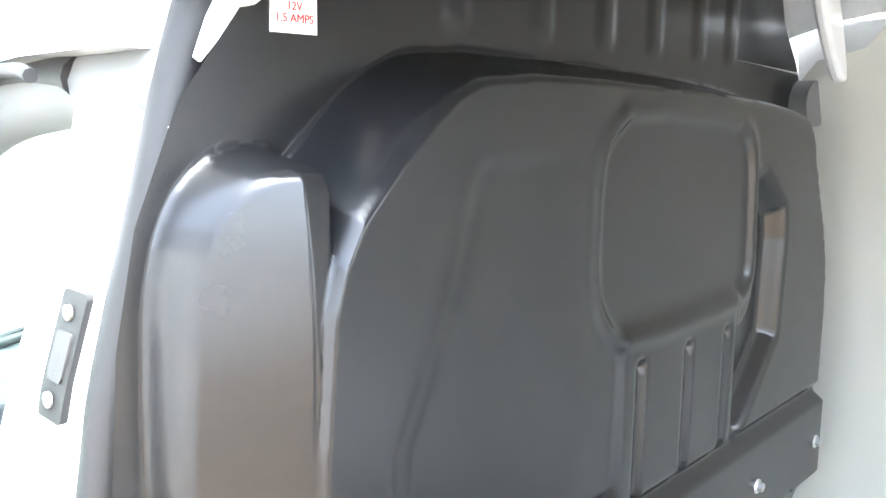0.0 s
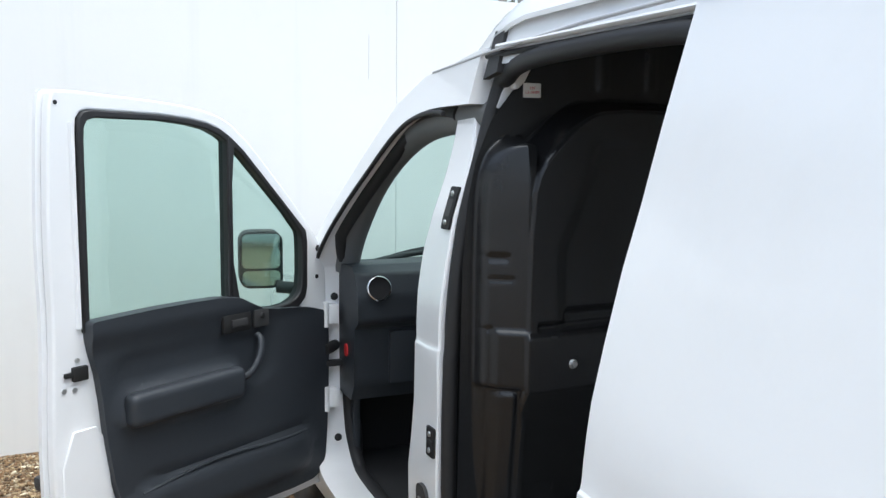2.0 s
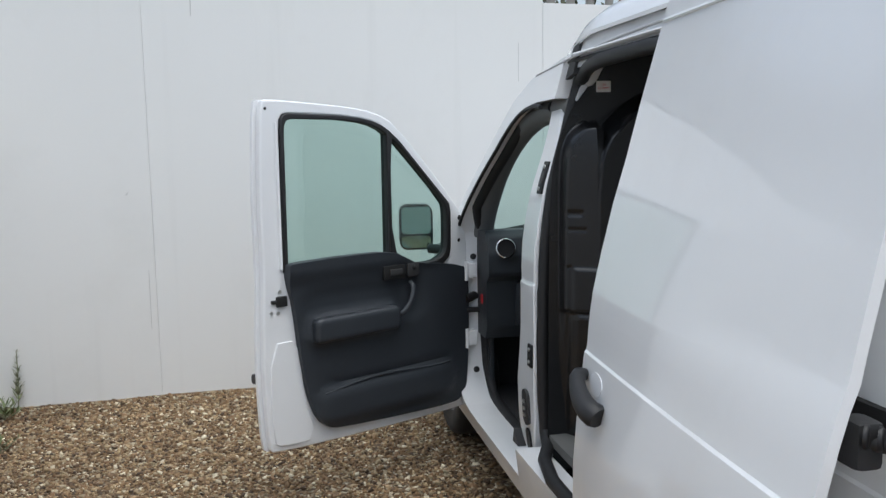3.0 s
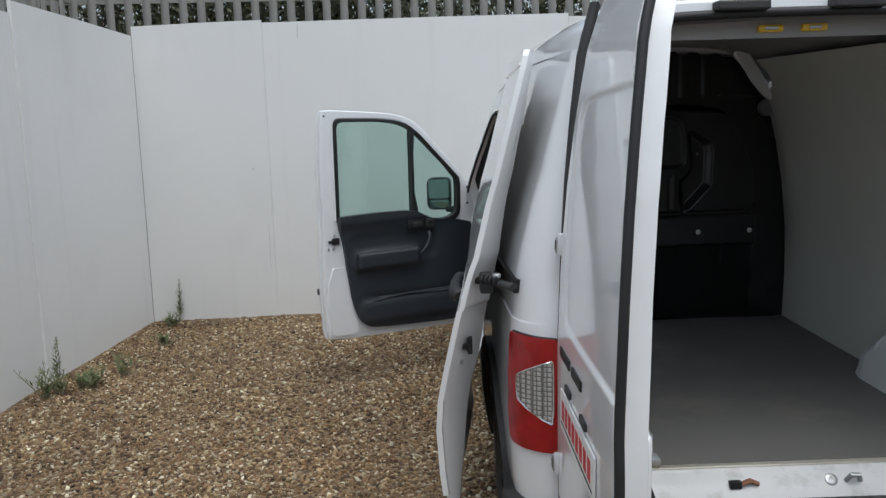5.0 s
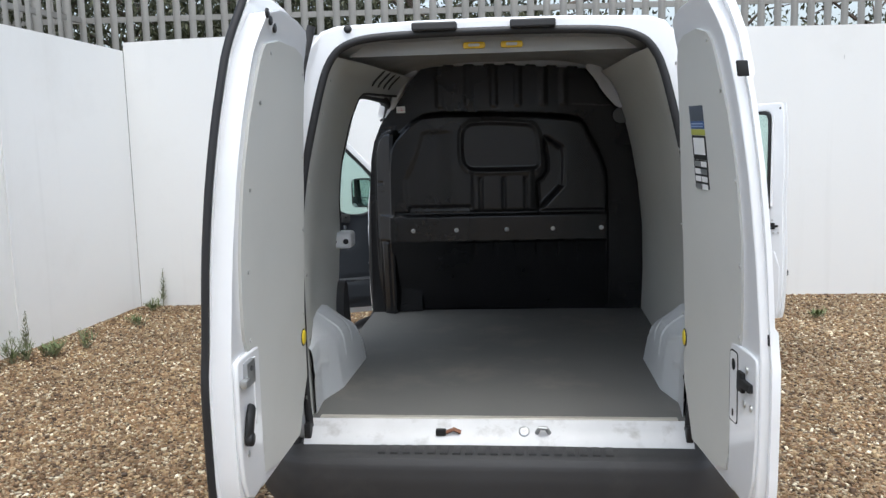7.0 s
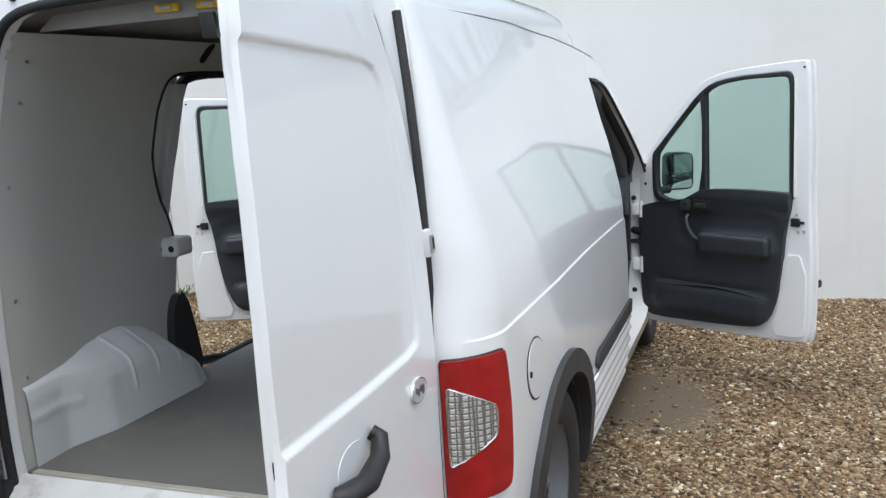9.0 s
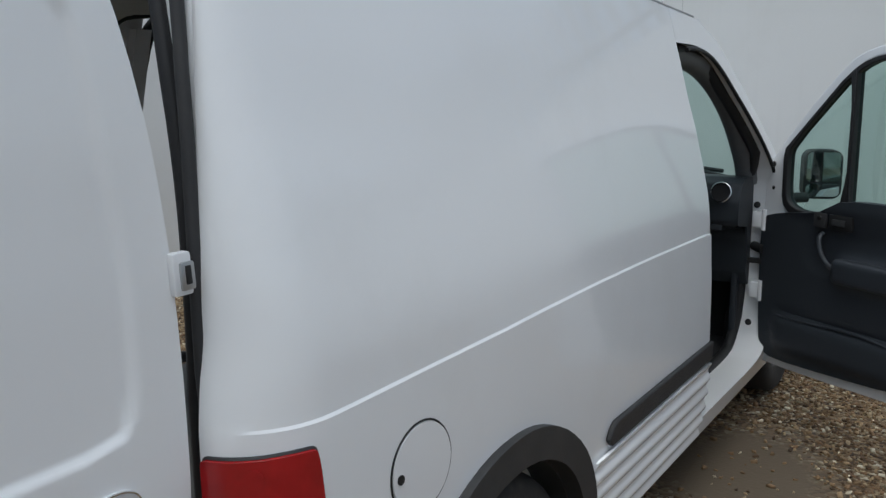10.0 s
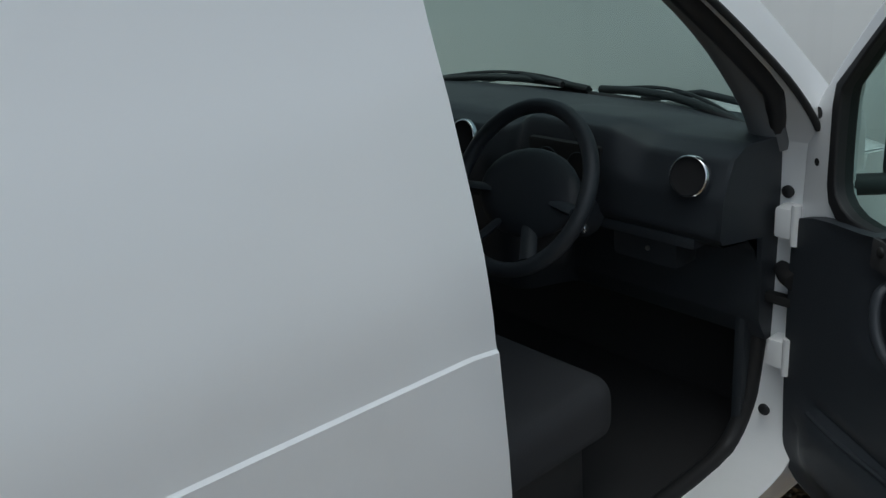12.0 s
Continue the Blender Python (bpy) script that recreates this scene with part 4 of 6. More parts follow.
for z0, z1 in ((1.285, 1.395), (0.68, 0.76)):
    zc = (z0 + z1) / 2
    st = part("striker_plate", plate(rrect(1.962, 2.012, z0, z1, 0.006), (), 0.006, -0.012, (), frange(z0, z1, 0.02), pil), INK, van, "black striker plate with two screws")
    for z in (z0 + 0.018, z1 - 0.018):
        part("screw", disc(pil(1.987, 0.007, z), (-1, 0, 0), 0.0075, 0.004, 12, 0.001), STEEL, st)
    part("striker_recess", plate(rrect(1.972, 2.002, z0 + 0.034, z1 - 0.034, 0.005), (), 0.008, 0.002, to=pil), TRIM, st)
sw = part("contact_switch", plate(rrect(2.005, 2.075, 0.455, 0.585, 0.03), (), -0.08, -0.070, to=to), TRIM, van, "black contact plate on the door pillar")
for z in (0.49, 0.515, 0.54):
    part("contact", box(-side_x(z) + 0.066, -side_x(z) + 0.073, 2.037, 2.053, z - 0.006, z + 0.006), BOLT, sw)
part("pillar_wedge", plate([(2.12, 0.345), (2.19, 0.345), (2.15, 0.405)], (), -0.085, -0.05, to=to), TRIM, van, "small black wedge at the pillar foot")
part("pillar_grommet", plate(rrect(2.02, 2.065, 0.36, 0.44, 0.02), (), -0.08, -0.073, to=to), RUBBER, van)

# windscreen, scuttle, bonnet and nose
def screen_pt(u, v):
    k = 2 * u - 1
    y0, y1 = 3.22 - 0.24 * k * k, 2.56 - 0.10 * k * k
    return Vector((k * (0.752 - 0.115 * v), y0 + (y1 - y0) * v + 0.04 * math.sin(math.pi * v), 1.035 + 0.575 * v + 0.03 * math.sin(math.pi * v)))


ws = part("windscreen", grid(screen_pt, 20, 12), SCREEN, van, "green-tinted windscreen")
ws.visible_shadow = False
part("windscreen_seal", sweep([screen_pt(u, 0) for u in frange(0, 1, 0.05)] + [screen_pt(1, v) for v in frange(0.1, 1, 0.1)] + [screen_pt(1 - u, 1) for u in frange(0.05, 1, 0.05)] + [screen_pt(0, 1 - v) for v in frange(0.1, 0.9, 0.1)], 0.010, 8, True), RUBBER, ws)
part("windscreen_header", grid(lambda u, v: screen_pt(u, 1) + Vector((0, -0.18 * v, 0.02 + 0.01 * v)), 16, 4), PAINT_IN, van, "pale cab headlining edge")
part("cab_headlining", grid(lambda u, v: Vector((-0.64 + 1.28 * u, 1.95 + 0.62 * v, 1.635 + 0.02 * math.sin(math.pi * u))), 12, 6), PAINT_IN, van, "pale grey cab headlining")
for k0, k1 in ((-0.62, 0.02), (0.05, 0.66)):
    pts = [Vector((k0 + (k1 - k0) * t, 3.235 - 0.24 * ((k0 + (k1 - k0) * t) / 0.72) ** 2 - 0.02 * t, 1.050 + 0.016 * math.sin(math.pi * t))) for t in frange(0, 1, 0.1)]
    wiper = part("wiper", sweep(pts, 0.012, 8), RUBBER, van, "black windscreen wiper at rest")
    part("wiper_arm", sweep([(k0 + 0.1, 3.30, 1.02), ((k0 + k1) / 2 + 0.05, 3.21, 1.075), (k1 - 0.08, 3.19, 1.062)], 0.010, 8), RUBBER, wiper)
    part("wiper_blade", sweep([p + Vector((0, 0.012, 0.020 * math.sin(math.pi * i / 10) - 0.004)) for i, p in enumerate(pts)], 0.005, 6), RUBBER, wiper)
part("scuttle", grid(lambda u, v: Vector((-0.78 + 1.56 * u, 3.20 - 0.24 * (2 * u - 1) ** 2 + 0.16 * v, 1.03 - 0.02 * v)), 16, 3), TRIM, van, "black scuttle panel")


def bonnet_pt(u, v):
    k = 2 * u - 1
    return Vector((k * (0.80 - 0.10 * v * v), 3.34 - 0.22 * k * k * (1 - v) + 0.62 * v - 0.10 * k * k * v, 1.015 - 0.10 * v - 0.16 * v ** 4 - 0.035 * k * k))


solid(part("bonnet", grid(bonnet_pt, 20, 14), PAINT, van, "white sloping bonnet"), 0.012)
for sg in (1, -1):
    to = body(sg)
    farch = arc(3.34, 0.31, 0.37, 140, 8, 20)
    solid(part("front_wing", plate([(3.03, 0.22), (3.045, 0.50)] + farch[1:] + [(3.80, 0.36), (3.95, 0.60), (3.93, 0.78), (3.5, 0.95), (3.13, 1.0), (3.07, 0.9)], (), 0.0, -0.012, [3.2, 3.4, 3.6, 3.8], [0.5, 0.6, 0.8, 0.9], to), PAINT, van, "white front wing"), 0.002)
part("front_bumper", grid(lambda u, v: Vector(((2 * u - 1) * 0.86, 4.06 - 0.24 * abs(2 * u - 1) ** 3 - 0.06 * v, 0.20 + 0.56 * v)), 24, 8), TRIM, van, "matt black front bumper")
part("floor_pan", box(-0.80, 0.80, 0.10, 3.9, 0.20, 0.235), TRIM, van, "dark underbody")

# cab interior
part("cab_floor", box(-0.735, 0.735, 1.97, 3.1, 0.25, 0.302, 0.01), CARPET, van, "dark rubber cab floor")
part("footwell_wall", box(-0.80, 0.80, 3.08, 3.12, 0.30, 1.0), CARPET, van, "dark carpeted footwell wall")
for sg in (1, -1):
    part("kick_panel", box(sg * 0.735 - 0.014, sg * 0.735 + 0.014, 2.885, 3.08, 0.34, 0.92, 0.01), DASH, van, "dark kick panel")
DPROF = [(2.98, 0.60), (2.80, 0.60), (2.765, 0.66), (2.76, 0.86), (2.725, 0.885), (2.715, 0.90), (2.722, 0.98), (2.755, 1.055), (2.80, 1.078), (3.00, 1.066), (3.18, 1.045)]


def dash_pt(u, v):
    x = -0.775 + 1.55 * u
    s = v * (len(DPROF) - 1)
    y, z = float(np.interp(s, range(11), [p[0] for p in DPROF])), float(np.interp(s, range(11), [p[1] for p in DPROF]))
    hood = bump(x, 0.22, 0.54, 0.10)
    if 5 <= s <= 9.2:
        z += 0.038 * hood * math.sin(math.pi * (s - 5) / 4.2)
        y -= 0.03 * hood * math.sin(math.pi * (s - 5) / 4.2)
    y += 0.115 * ease((x - 0.16) / 0.08) * ease((3.5 - s) / 0.8)  # knee space on the driver's side
    centre = bump(x, -0.17, 0.17, 0.08)
    y -= 0.035 * centre * (s < 8)
    return Vector((x, y, z))


dash = part("dashboard", grid(dash_pt, 90, 60), DASH, van, "dark grey plastic dashboard")
for x in (-0.712, 0.712, -0.085, 0.085):
    c = Vector((x, 2.716 - (0.05 if abs(x) < 0.1 else 0), 1.008 + (0.027 if abs(x) < 0.1 else 0.014 if x > 0 else 0)))
    nrm = Vector((0.10 * (1 if x > 0 else -1) if abs(x) > 0.1 else 0, -1, 0.25))
    v = part("air_vent", disc(c, nrm, 0.0435, 0.014, 30, 0.003, 0.0385), CHROME, dash, "round air vent with a chrome ring")
    part("vent_dish", disc(c + nrm.normalized() * 0.002, nrm, 0.039, 0.004, 24), CARPET, v)
    part("vent_bar", sweep([c + nrm.normalized() * 0.007 + Vector((t, 0, -0.024)) for t in (-0.028, 0.028)], 0.002, 6), CARPET, v)
for sg in (1, -1):
    part("dash_end", plate([(y + (0.115 if sg > 0 and i < 4 else 0.0), z) for i, (y, z) in enumerate(DPROF)], (), sg * 0.774, sg * 0.785, to=lambda u, w, v: Vector((w, u, v))), DASH, dash)
    part("corner_grille", box(sg * 0.762 - 0.013, sg * 0.762 + 0.013, 2.775, 2.80, 1.018, 1.043, 0.004), INK, dash)
part("glove_box", box(-0.66, -0.28, 2.742, 2.77, 0.66, 0.85, 0.012), DASH, dash, "dark glove box lid")
part("knee_shelf", box(0.20, 0.72, 2.722, 2.80, 0.858, 0.886, 0.010), DASH, dash, "dark shelf edge under the dashboard")
fp = part("fuse_panel", box(0.46, 0.64, 2.775, 2.86, 0.775, 0.858, 0.016), DASH, dash, "dark fuse panel")
part("panel_catch", disc((0.565, 2.774, 0.815), (0, -1, 0), 0.006, 0.004, 10), STEEL, fp)
tag = part("red_warning_tag", plate(rrect(2.834, 2.868, 0.748, 0.792, 0.015), (), 0.789, 0.7845, to=lambda u, w, v: Vector((-w, u, v))), REDINK, van, "small red airbag warning tag")
binn = part("instrument_panel", box(0.27, 0.49, 2.70, 2.73, 0.965, 1.055, 0.012), INK, dash, "dark instrument panel with two dials")
for x, z in ((0.335, 0.99), (0.43, 0.99)):
    part("dial", disc((x, 2.699, 1.0), (0, -1, 0), 0.036, 0.003, 24, 0.001, 0.0345), DASH, binn)
# steering wheel
swc, swn = Vector((0.425, 2.515, 1.0)), Vector((0, -0.87, 0.50)).normalized()
q = swn.to_track_quat("Z", "Y")
wheel_ob = part("steering_wheel", sweep([swc + q @ Vector((0.182 * math.cos(a * math.pi / 24), 0.182 * math.sin(a * math.pi / 24), 0)) for a in range(48)], 0.017, 10, True), DASH, van, "black steering wheel")
hub = bmesh.new()
bmesh.ops.create_uvsphere(hub, u_segments=24, v_segments=12, radius=1.0)
for vv in hub.verts:
    vv.co = swc + q @ Vector((vv.co.x * 0.145, vv.co.y * 0.10 - 0.005, vv.co.z * 0.032 - 0.03))
part("hub", hub, DASH, wheel_ob)
for ang in (-8, 188, 240, 300):
    a = radians(ang)
    part("spoke", sweep([swc + q @ Vector((0.05 * math.cos(a), 0.05 * math.sin(a), -0.03)), swc + q @ Vector((0.168 * math.cos(a), 0.168 * math.sin(a), 0))], 0.018, 8, flat=0.5), DASH, wheel_ob)
part("column_cowl", sweep([swc - swn * 0.03, swc - swn * 0.24], 0.055, 12), DASH, wheel_ob)
part("ignition_key", disc((0.505, 2.625, 0.893), (0.2, -1, 0.1), 0.011, 0.014, 12, 0.002), CHROME, wheel_ob)
# driver's seat
def cushion_shape(x, y, z):
    """Raises the side bolsters and rolls the front edge."""
    e = abs((x - 0.4325) / 0.2625)
    z += (0.016 * max(0, e - 0.35) + 0.022 * max(0, (y - 2.05) / 0.5) - 0.012 * max(0, (y - 2.49) / 0.06)) * (z > 0.545)
    return Vector((x, y - 0.03 * max(0, e - 0.7) / 0.3 * (y > 2.4), z))


cb = box(0.17, 0.680, 2.03, 2.545, 0.485, 0.600, 0.055, None, 7)
for v in cb.verts:
    v.co = cushion_shape(*v.co)
seat = part("driver_seat", cb, SEATCLOTH, van, "dark grey cloth driver's seat", 60)
part("backrest", box(0.20, 0.65, 2.00, 2.10, 0.60, 1.12, 0.04, seg=4), SEATCLOTH, seat)
part("seat_base", box(0.24, 0.62, 2.06, 2.48, 0.300, 0.488, 0.02), TRIM, seat)


# road wheels
def road_wheel(x, y, sg):
    prof = [(0.19, -0.085), (0.225, -0.098), (0.28, -0.10), (0.302, -0.086), (0.312, -0.06), (0.313, 0.06), (0.302, 0.086), (0.28, 0.10), (0.225, 0.098), (0.19, 0.085)]
    tyre = part("road_wheel", grid(lambda u, v: Vector((x + sg * float(np.interp(v * 9, range(10), [p[1] for p in prof])), y + float(np.interp(v * 9, range(10), [p[0] for p in prof])) * math.cos(2 * math.pi * u), 0.312 + float(np.interp(v * 9, range(10), [p[0] for p in prof])) * math.sin(2 * math.pi * u))), 48, 18, True), TYRE, van, "dusty black tyre on a steel wheel", 50)
    rim = part("rim", grid(lambda u, v: Vector((x + sg * (0.085 - 0.075 * math.sin(v * math.pi) * (v < 0.5) - (0.075 - 0.05 * (v - 0.5) * 2 if v >= 0.5 else 0)), y + 0.20 * (1 - v) * math.cos(2 * math.pi * u), 0.312 + 0.20 * (1 - v) * math.sin(2 * math.pi * u))), 40, 12, True), RIMSTEEL, tyre, "grey steel wheel disc")
    for i in range(10):
        a = 2 * math.pi * i / 10
        part("vent_hole", disc((x + sg * 0.018, y + 0.135 * math.cos(a), 0.312 + 0.135 * math.sin(a)), (sg, 0, 0), 0.018, 0.006, 12), INK, rim)
    return tyre


for sg in (1, -1):
    road_wheel(sg * 0.775, AX, sg)
    road_wheel(sg * 0.755, 3.34, sg)

# ---- front doors ----
def front_door(sg, ku):
    """A cab door swung wide open; sg is the side. u runs from the hinge to the latch edge, w points out of the door's outer skin."""
    hx, hy = 0.85 * sg, 2.93
    dx, dy = 0.853 * sg, -0.522
    nx, ny = 0.522 * sg, 0.853

    def to(u, w, z):
        u *= ku
        return Vector((hx + dx * u + nx * w, hy + dy * u + ny * w, z))

    nin = Vector((-nx, -ny, 0))
    o = smooth_loop([(0.0, 0.275), (0.03, 0.262), (0.5, 0.272), (0.99, 0.292), (1.01, 0.31), (1.02, 0.52), (1.02, 0.72), (1.005, 1.0), (1.01, 1.25), (1.0, 1.50), (0.99, 1.625), (0.97, 1.635), (0.82, 1.627), (0.60, 1.612), (0.47, 1.59), (0.376, 1.545), (0.194, 1.362), (0.03, 1.178), (-0.015, 1.09), (-0.02, 0.9), (-0.005, 0.6)], 1)
    h_main = [(0.921, 1.525), (0.918, 1.56), (0.906, 1.578), (0.885, 1.584), (0.66, 1.577), (0.56, 1.568), (0.50, 1.557), (0.455, 1.542), (0.419, 1.522), (0.419, 0.985), (0.925, 0.985)]
    h_quarter = [(0.4185, 1.522), (0.36, 1.475), (0.09, 1.20), (0.083, 1.16), (0.085, 1.0), (0.095, 0.965), (0.125, 0.938), (0.18, 0.925), (0.32, 0.935), (0.4185, 0.985)]
    h = h_main[:8] + h_quarter[1:-1] + [(0.425, 0.985), (0.925, 0.985)]
    door = part("front_door", plate(o, [h], 0.0, 0.035, (), (), to), PAINT, van, "white front door swung wide open")
    bevel_mod(door, 0.016, 4)
    # outer skin overlaps the frame a little
    skin = [(a + (0.012 if a > 0.5 else 0), b) for a, b in o]
    part("outer_skin", plate(skin, [h], 0.036, 0.052, (), (), to), PAINT, door)
    # pressed relief of the shut face
    bevel_mod(part("shut_face_step", plate(smooth_loop([(0.865, 0.72), (1.0, 0.72), (1.0, 0.34), (0.96, 0.31), (0.80, 0.31), (0.86, 0.50)], 1), (), -0.007, 0.0, to=to), PAINT, door), 0.014, 4)
    part("shut_face_swage", sweep([to(0.935, -0.002, z) for z in frange(1.0, 1.55, 0.05)], 0.008, 6), PAINT, door)
    glass1 = [(0.905, 1.50), (0.903, 1.535), (0.893, 1.556), (0.87, 1.563), (0.66, 1.560), (0.56, 1.550), (0.50, 1.538), (0.455, 1.519), (0.429, 1.502), (0.431, 1.005), (0.908, 1.005)]
    glass2 = smooth_loop([(0.409, 1.492), (0.37, 1.462), (0.118, 1.208), (0.108, 1.16), (0.110, 1.02), (0.125, 0.975), (0.19, 0.950), (0.31, 0.957), (0.409, 1.0)], 1)
    bevel_mod(part("window_frame", plate(h_main, [glass1], -0.012, 0.030, (), (), to), RUBBER, door, "black rubber window surround"), 0.004)
    bevel_mod(part("quarter_frame", plate(h_quarter, [glass2], -0.012, 0.030, (), (), to), RUBBER, door, "black quarter light surround"), 0.004)
    for g, nm in ((glass1, "window_glass"), (glass2, "quarter_glass")):
        ob = part(nm, plate(g, (), 0.010, 0.0105, (), (), to), GLASS, door, "green-tinted glass")
        ob.visible_shadow = False
    # door card: a moulded panel
    card_o = smooth_loop([(0.922, 0.95), (0.924, 1.005), (0.922, 1.018), (0.90, 1.021), (0.66, 1.028), (0.43, 1.022), (0.36, 0.985), (0.30, 0.958), (0.10, 0.935), (0.0, 0.905), (-0.003, 0.70), (0.012, 0.40), (0.035, 0.325), (0.10, 0.302), (0.40, 0.315), (0.71, 0.335), (0.78, 0.355), (0.83, 0.43), (0.872, 0.60), (0.895, 0.85)], 1)

    def card_to(u, w, z):
        if w < -0.01:
            d = -0.012 * rr_in(u, z, 0.26, 0.86, 0.73, 0.90, 0.06, 0.04) * -1
            d += -0.030 * rr_in(u, z, 0.40, 0.83, 0.70, 0.80, 0.04, 0.05)
            d += -0.020 * rr_in(u, z, 0.10, 0.80, 0.36, 0.50, 0.05, 0.06)
            d += 0.010 * rr_in(u, z, 0.12, 0.78, 0.505, 0.535, 0.012, 0.02)
            d += -0.018 * max(0, min(1, (z - 0.93) / 0.05))
            w += d
        return to(u, w, z)
    card = part("door_card", plate(card_o, (), 0.0, -0.028, frange(0.04, 0.88, 0.04), frange(0.32, 1.0, 0.02), card_to), CARD, door, "charcoal moulded plastic door card", 50)
    # armrest is part of the moulding; pull handle and furniture on it
    ob = part("armrest", box(0.42, 0.83, -0.078, -0.02, 0.70, 0.80, 0.028, to, 6), CARD, door, "padded charcoal armrest")
    part("pull_handle", sweep(smooth_loop([to(0.338, -0.03, 0.882), to(0.337, -0.050, 0.872), to(0.345, -0.060, 0.84), to(0.366, -0.066, 0.80), to(0.40, -0.064, 0.765), to(0.425, -0.04, 0.752)], 2, False), 0.0115, 10, flat=0.8), CARD, door, "charcoal pull handle")
    rec = part("handle_recess", box(0.372, 0.485, -0.046, -0.03, 0.905, 0.965, 0.008, to), INK, door, "black inner handle bezel")
    part("inner_handle", box(0.39, 0.455, -0.052, -0.044, 0.922, 0.948, 0.005, to), TRIM, rec)
    sp = part("switch_pod", box(0.295, 0.36, -0.047, -0.03, 0.905, 0.965, 0.010, to), TRIM, door)
    part("switch", disc(to(0.327, -0.047, 0.945), nin, 0.010, 0.004, 14, 0.002), INK, sp)
    part("map_pocket_edge", sweep([to(u, -0.034, 0.505 + 0.02 * (0.45 - u) - 0.012 * math.sin(9 * u)) for u in frange(0.12, 0.78, 0.06)], 0.007, 10, flat=0.7), CARD, door)
    # latch, screws, hinges
    part("door_latch", box(0.918, 0.962, -0.012, 0.004, 0.858, 0.898, 0.004, to), INK, door, "black door latch")
    part("latch_tongue", box(0.958, 0.985, -0.010, 0.0, 0.872, 0.886, 0.003, to), INK, door)
    for u, z in ((0.945, 0.915), (0.955, 0.835), (0.985, 0.838)):
        part("screw", disc(to(u, -0.001, z), nin, 0.007, 0.003, 10), BOLT, door)
    for u, z, r in ((0.022, 1.13, 0.012), (0.028, 1.03, 0.008), (0.975, 1.60, 0.006)):
        part("hole", disc(to(u, 0.001, z), nin, r, 0.002, 14), INK, door)
    for z in (0.892, 0.583):
        hg = part("hinge", box(sg * 0.82 - 0.022, sg * 0.82 + 0.022, 2.895, 2.945, z - 0.034, z + 0.034, 0.008), PAINT, door, "white painted door hinge")
        part("hinge_pin", sweep([(sg * 0.845, 2.90, z - 0.045), (sg * 0.845, 2.90, z + 0.045)], 0.010, 12), PAINT, hg)
    part("check_strap", box(sg * 0.80 - 0.045, sg * 0.80 + 0.045, 2.90, 2.925, 0.700, 0.722, 0.004), INK, door, "black check strap")
    part("harness_boot", sweep([(sg * 0.85, 2.90, 0.765), (sg * 0.825, 2.915, 0.768), (sg * 0.80, 2.945, 0.770)], 0.020, 14), RUBBER, door)
    part("outer_handle", box(0.86, 1.035, 0.052, 0.085, 0.56, 0.60, 0.012, to), TRIM, door, "black outer door handle")
    # mirror on its arm outside the quarter glass
    ka, kb = (0.80, 0.60) if sg > 0 else (0.62, 0.78)
    mn = Vector((dx * ka - nx * kb, dy * ka - ny * kb, 0)).normalized()
    ms = Vector((-mn.y, mn.x, 0))
    mc = to(0.13, 0.17, 1.085)

    def mto(a, w, b):
        return mc + ms * a + mn * w + Vector((0, 0, b))
    house = part("mirror_housing", plate(rrect(-0.076, 0.076, -0.102, 0.102, 0.038), (), -0.08, 0.006, (), (), mto), TRIM, door, "black wing mirror housing")
    bevel_mod(house, 0.02, 3)
    for b0, b1, nm in ((-0.030, 0.093, "mirror_glass"), (-0.092, -0.038, "wide_angle_glass")):
        part(nm, plate(rrect(-0.066, 0.066, b0, b1, 0.018), (), 0.006, 0.009, (), (), mto), MIRROR, house, "mirror glass")
    part("mirror_arm", sweep([to(0.06, 0.04, 0.985), to(0.10, 0.12, 0.99)], 0.022, 10), TRIM, door)
    return door


front_door(1, 0.965)
front_door(-1, 1.02)


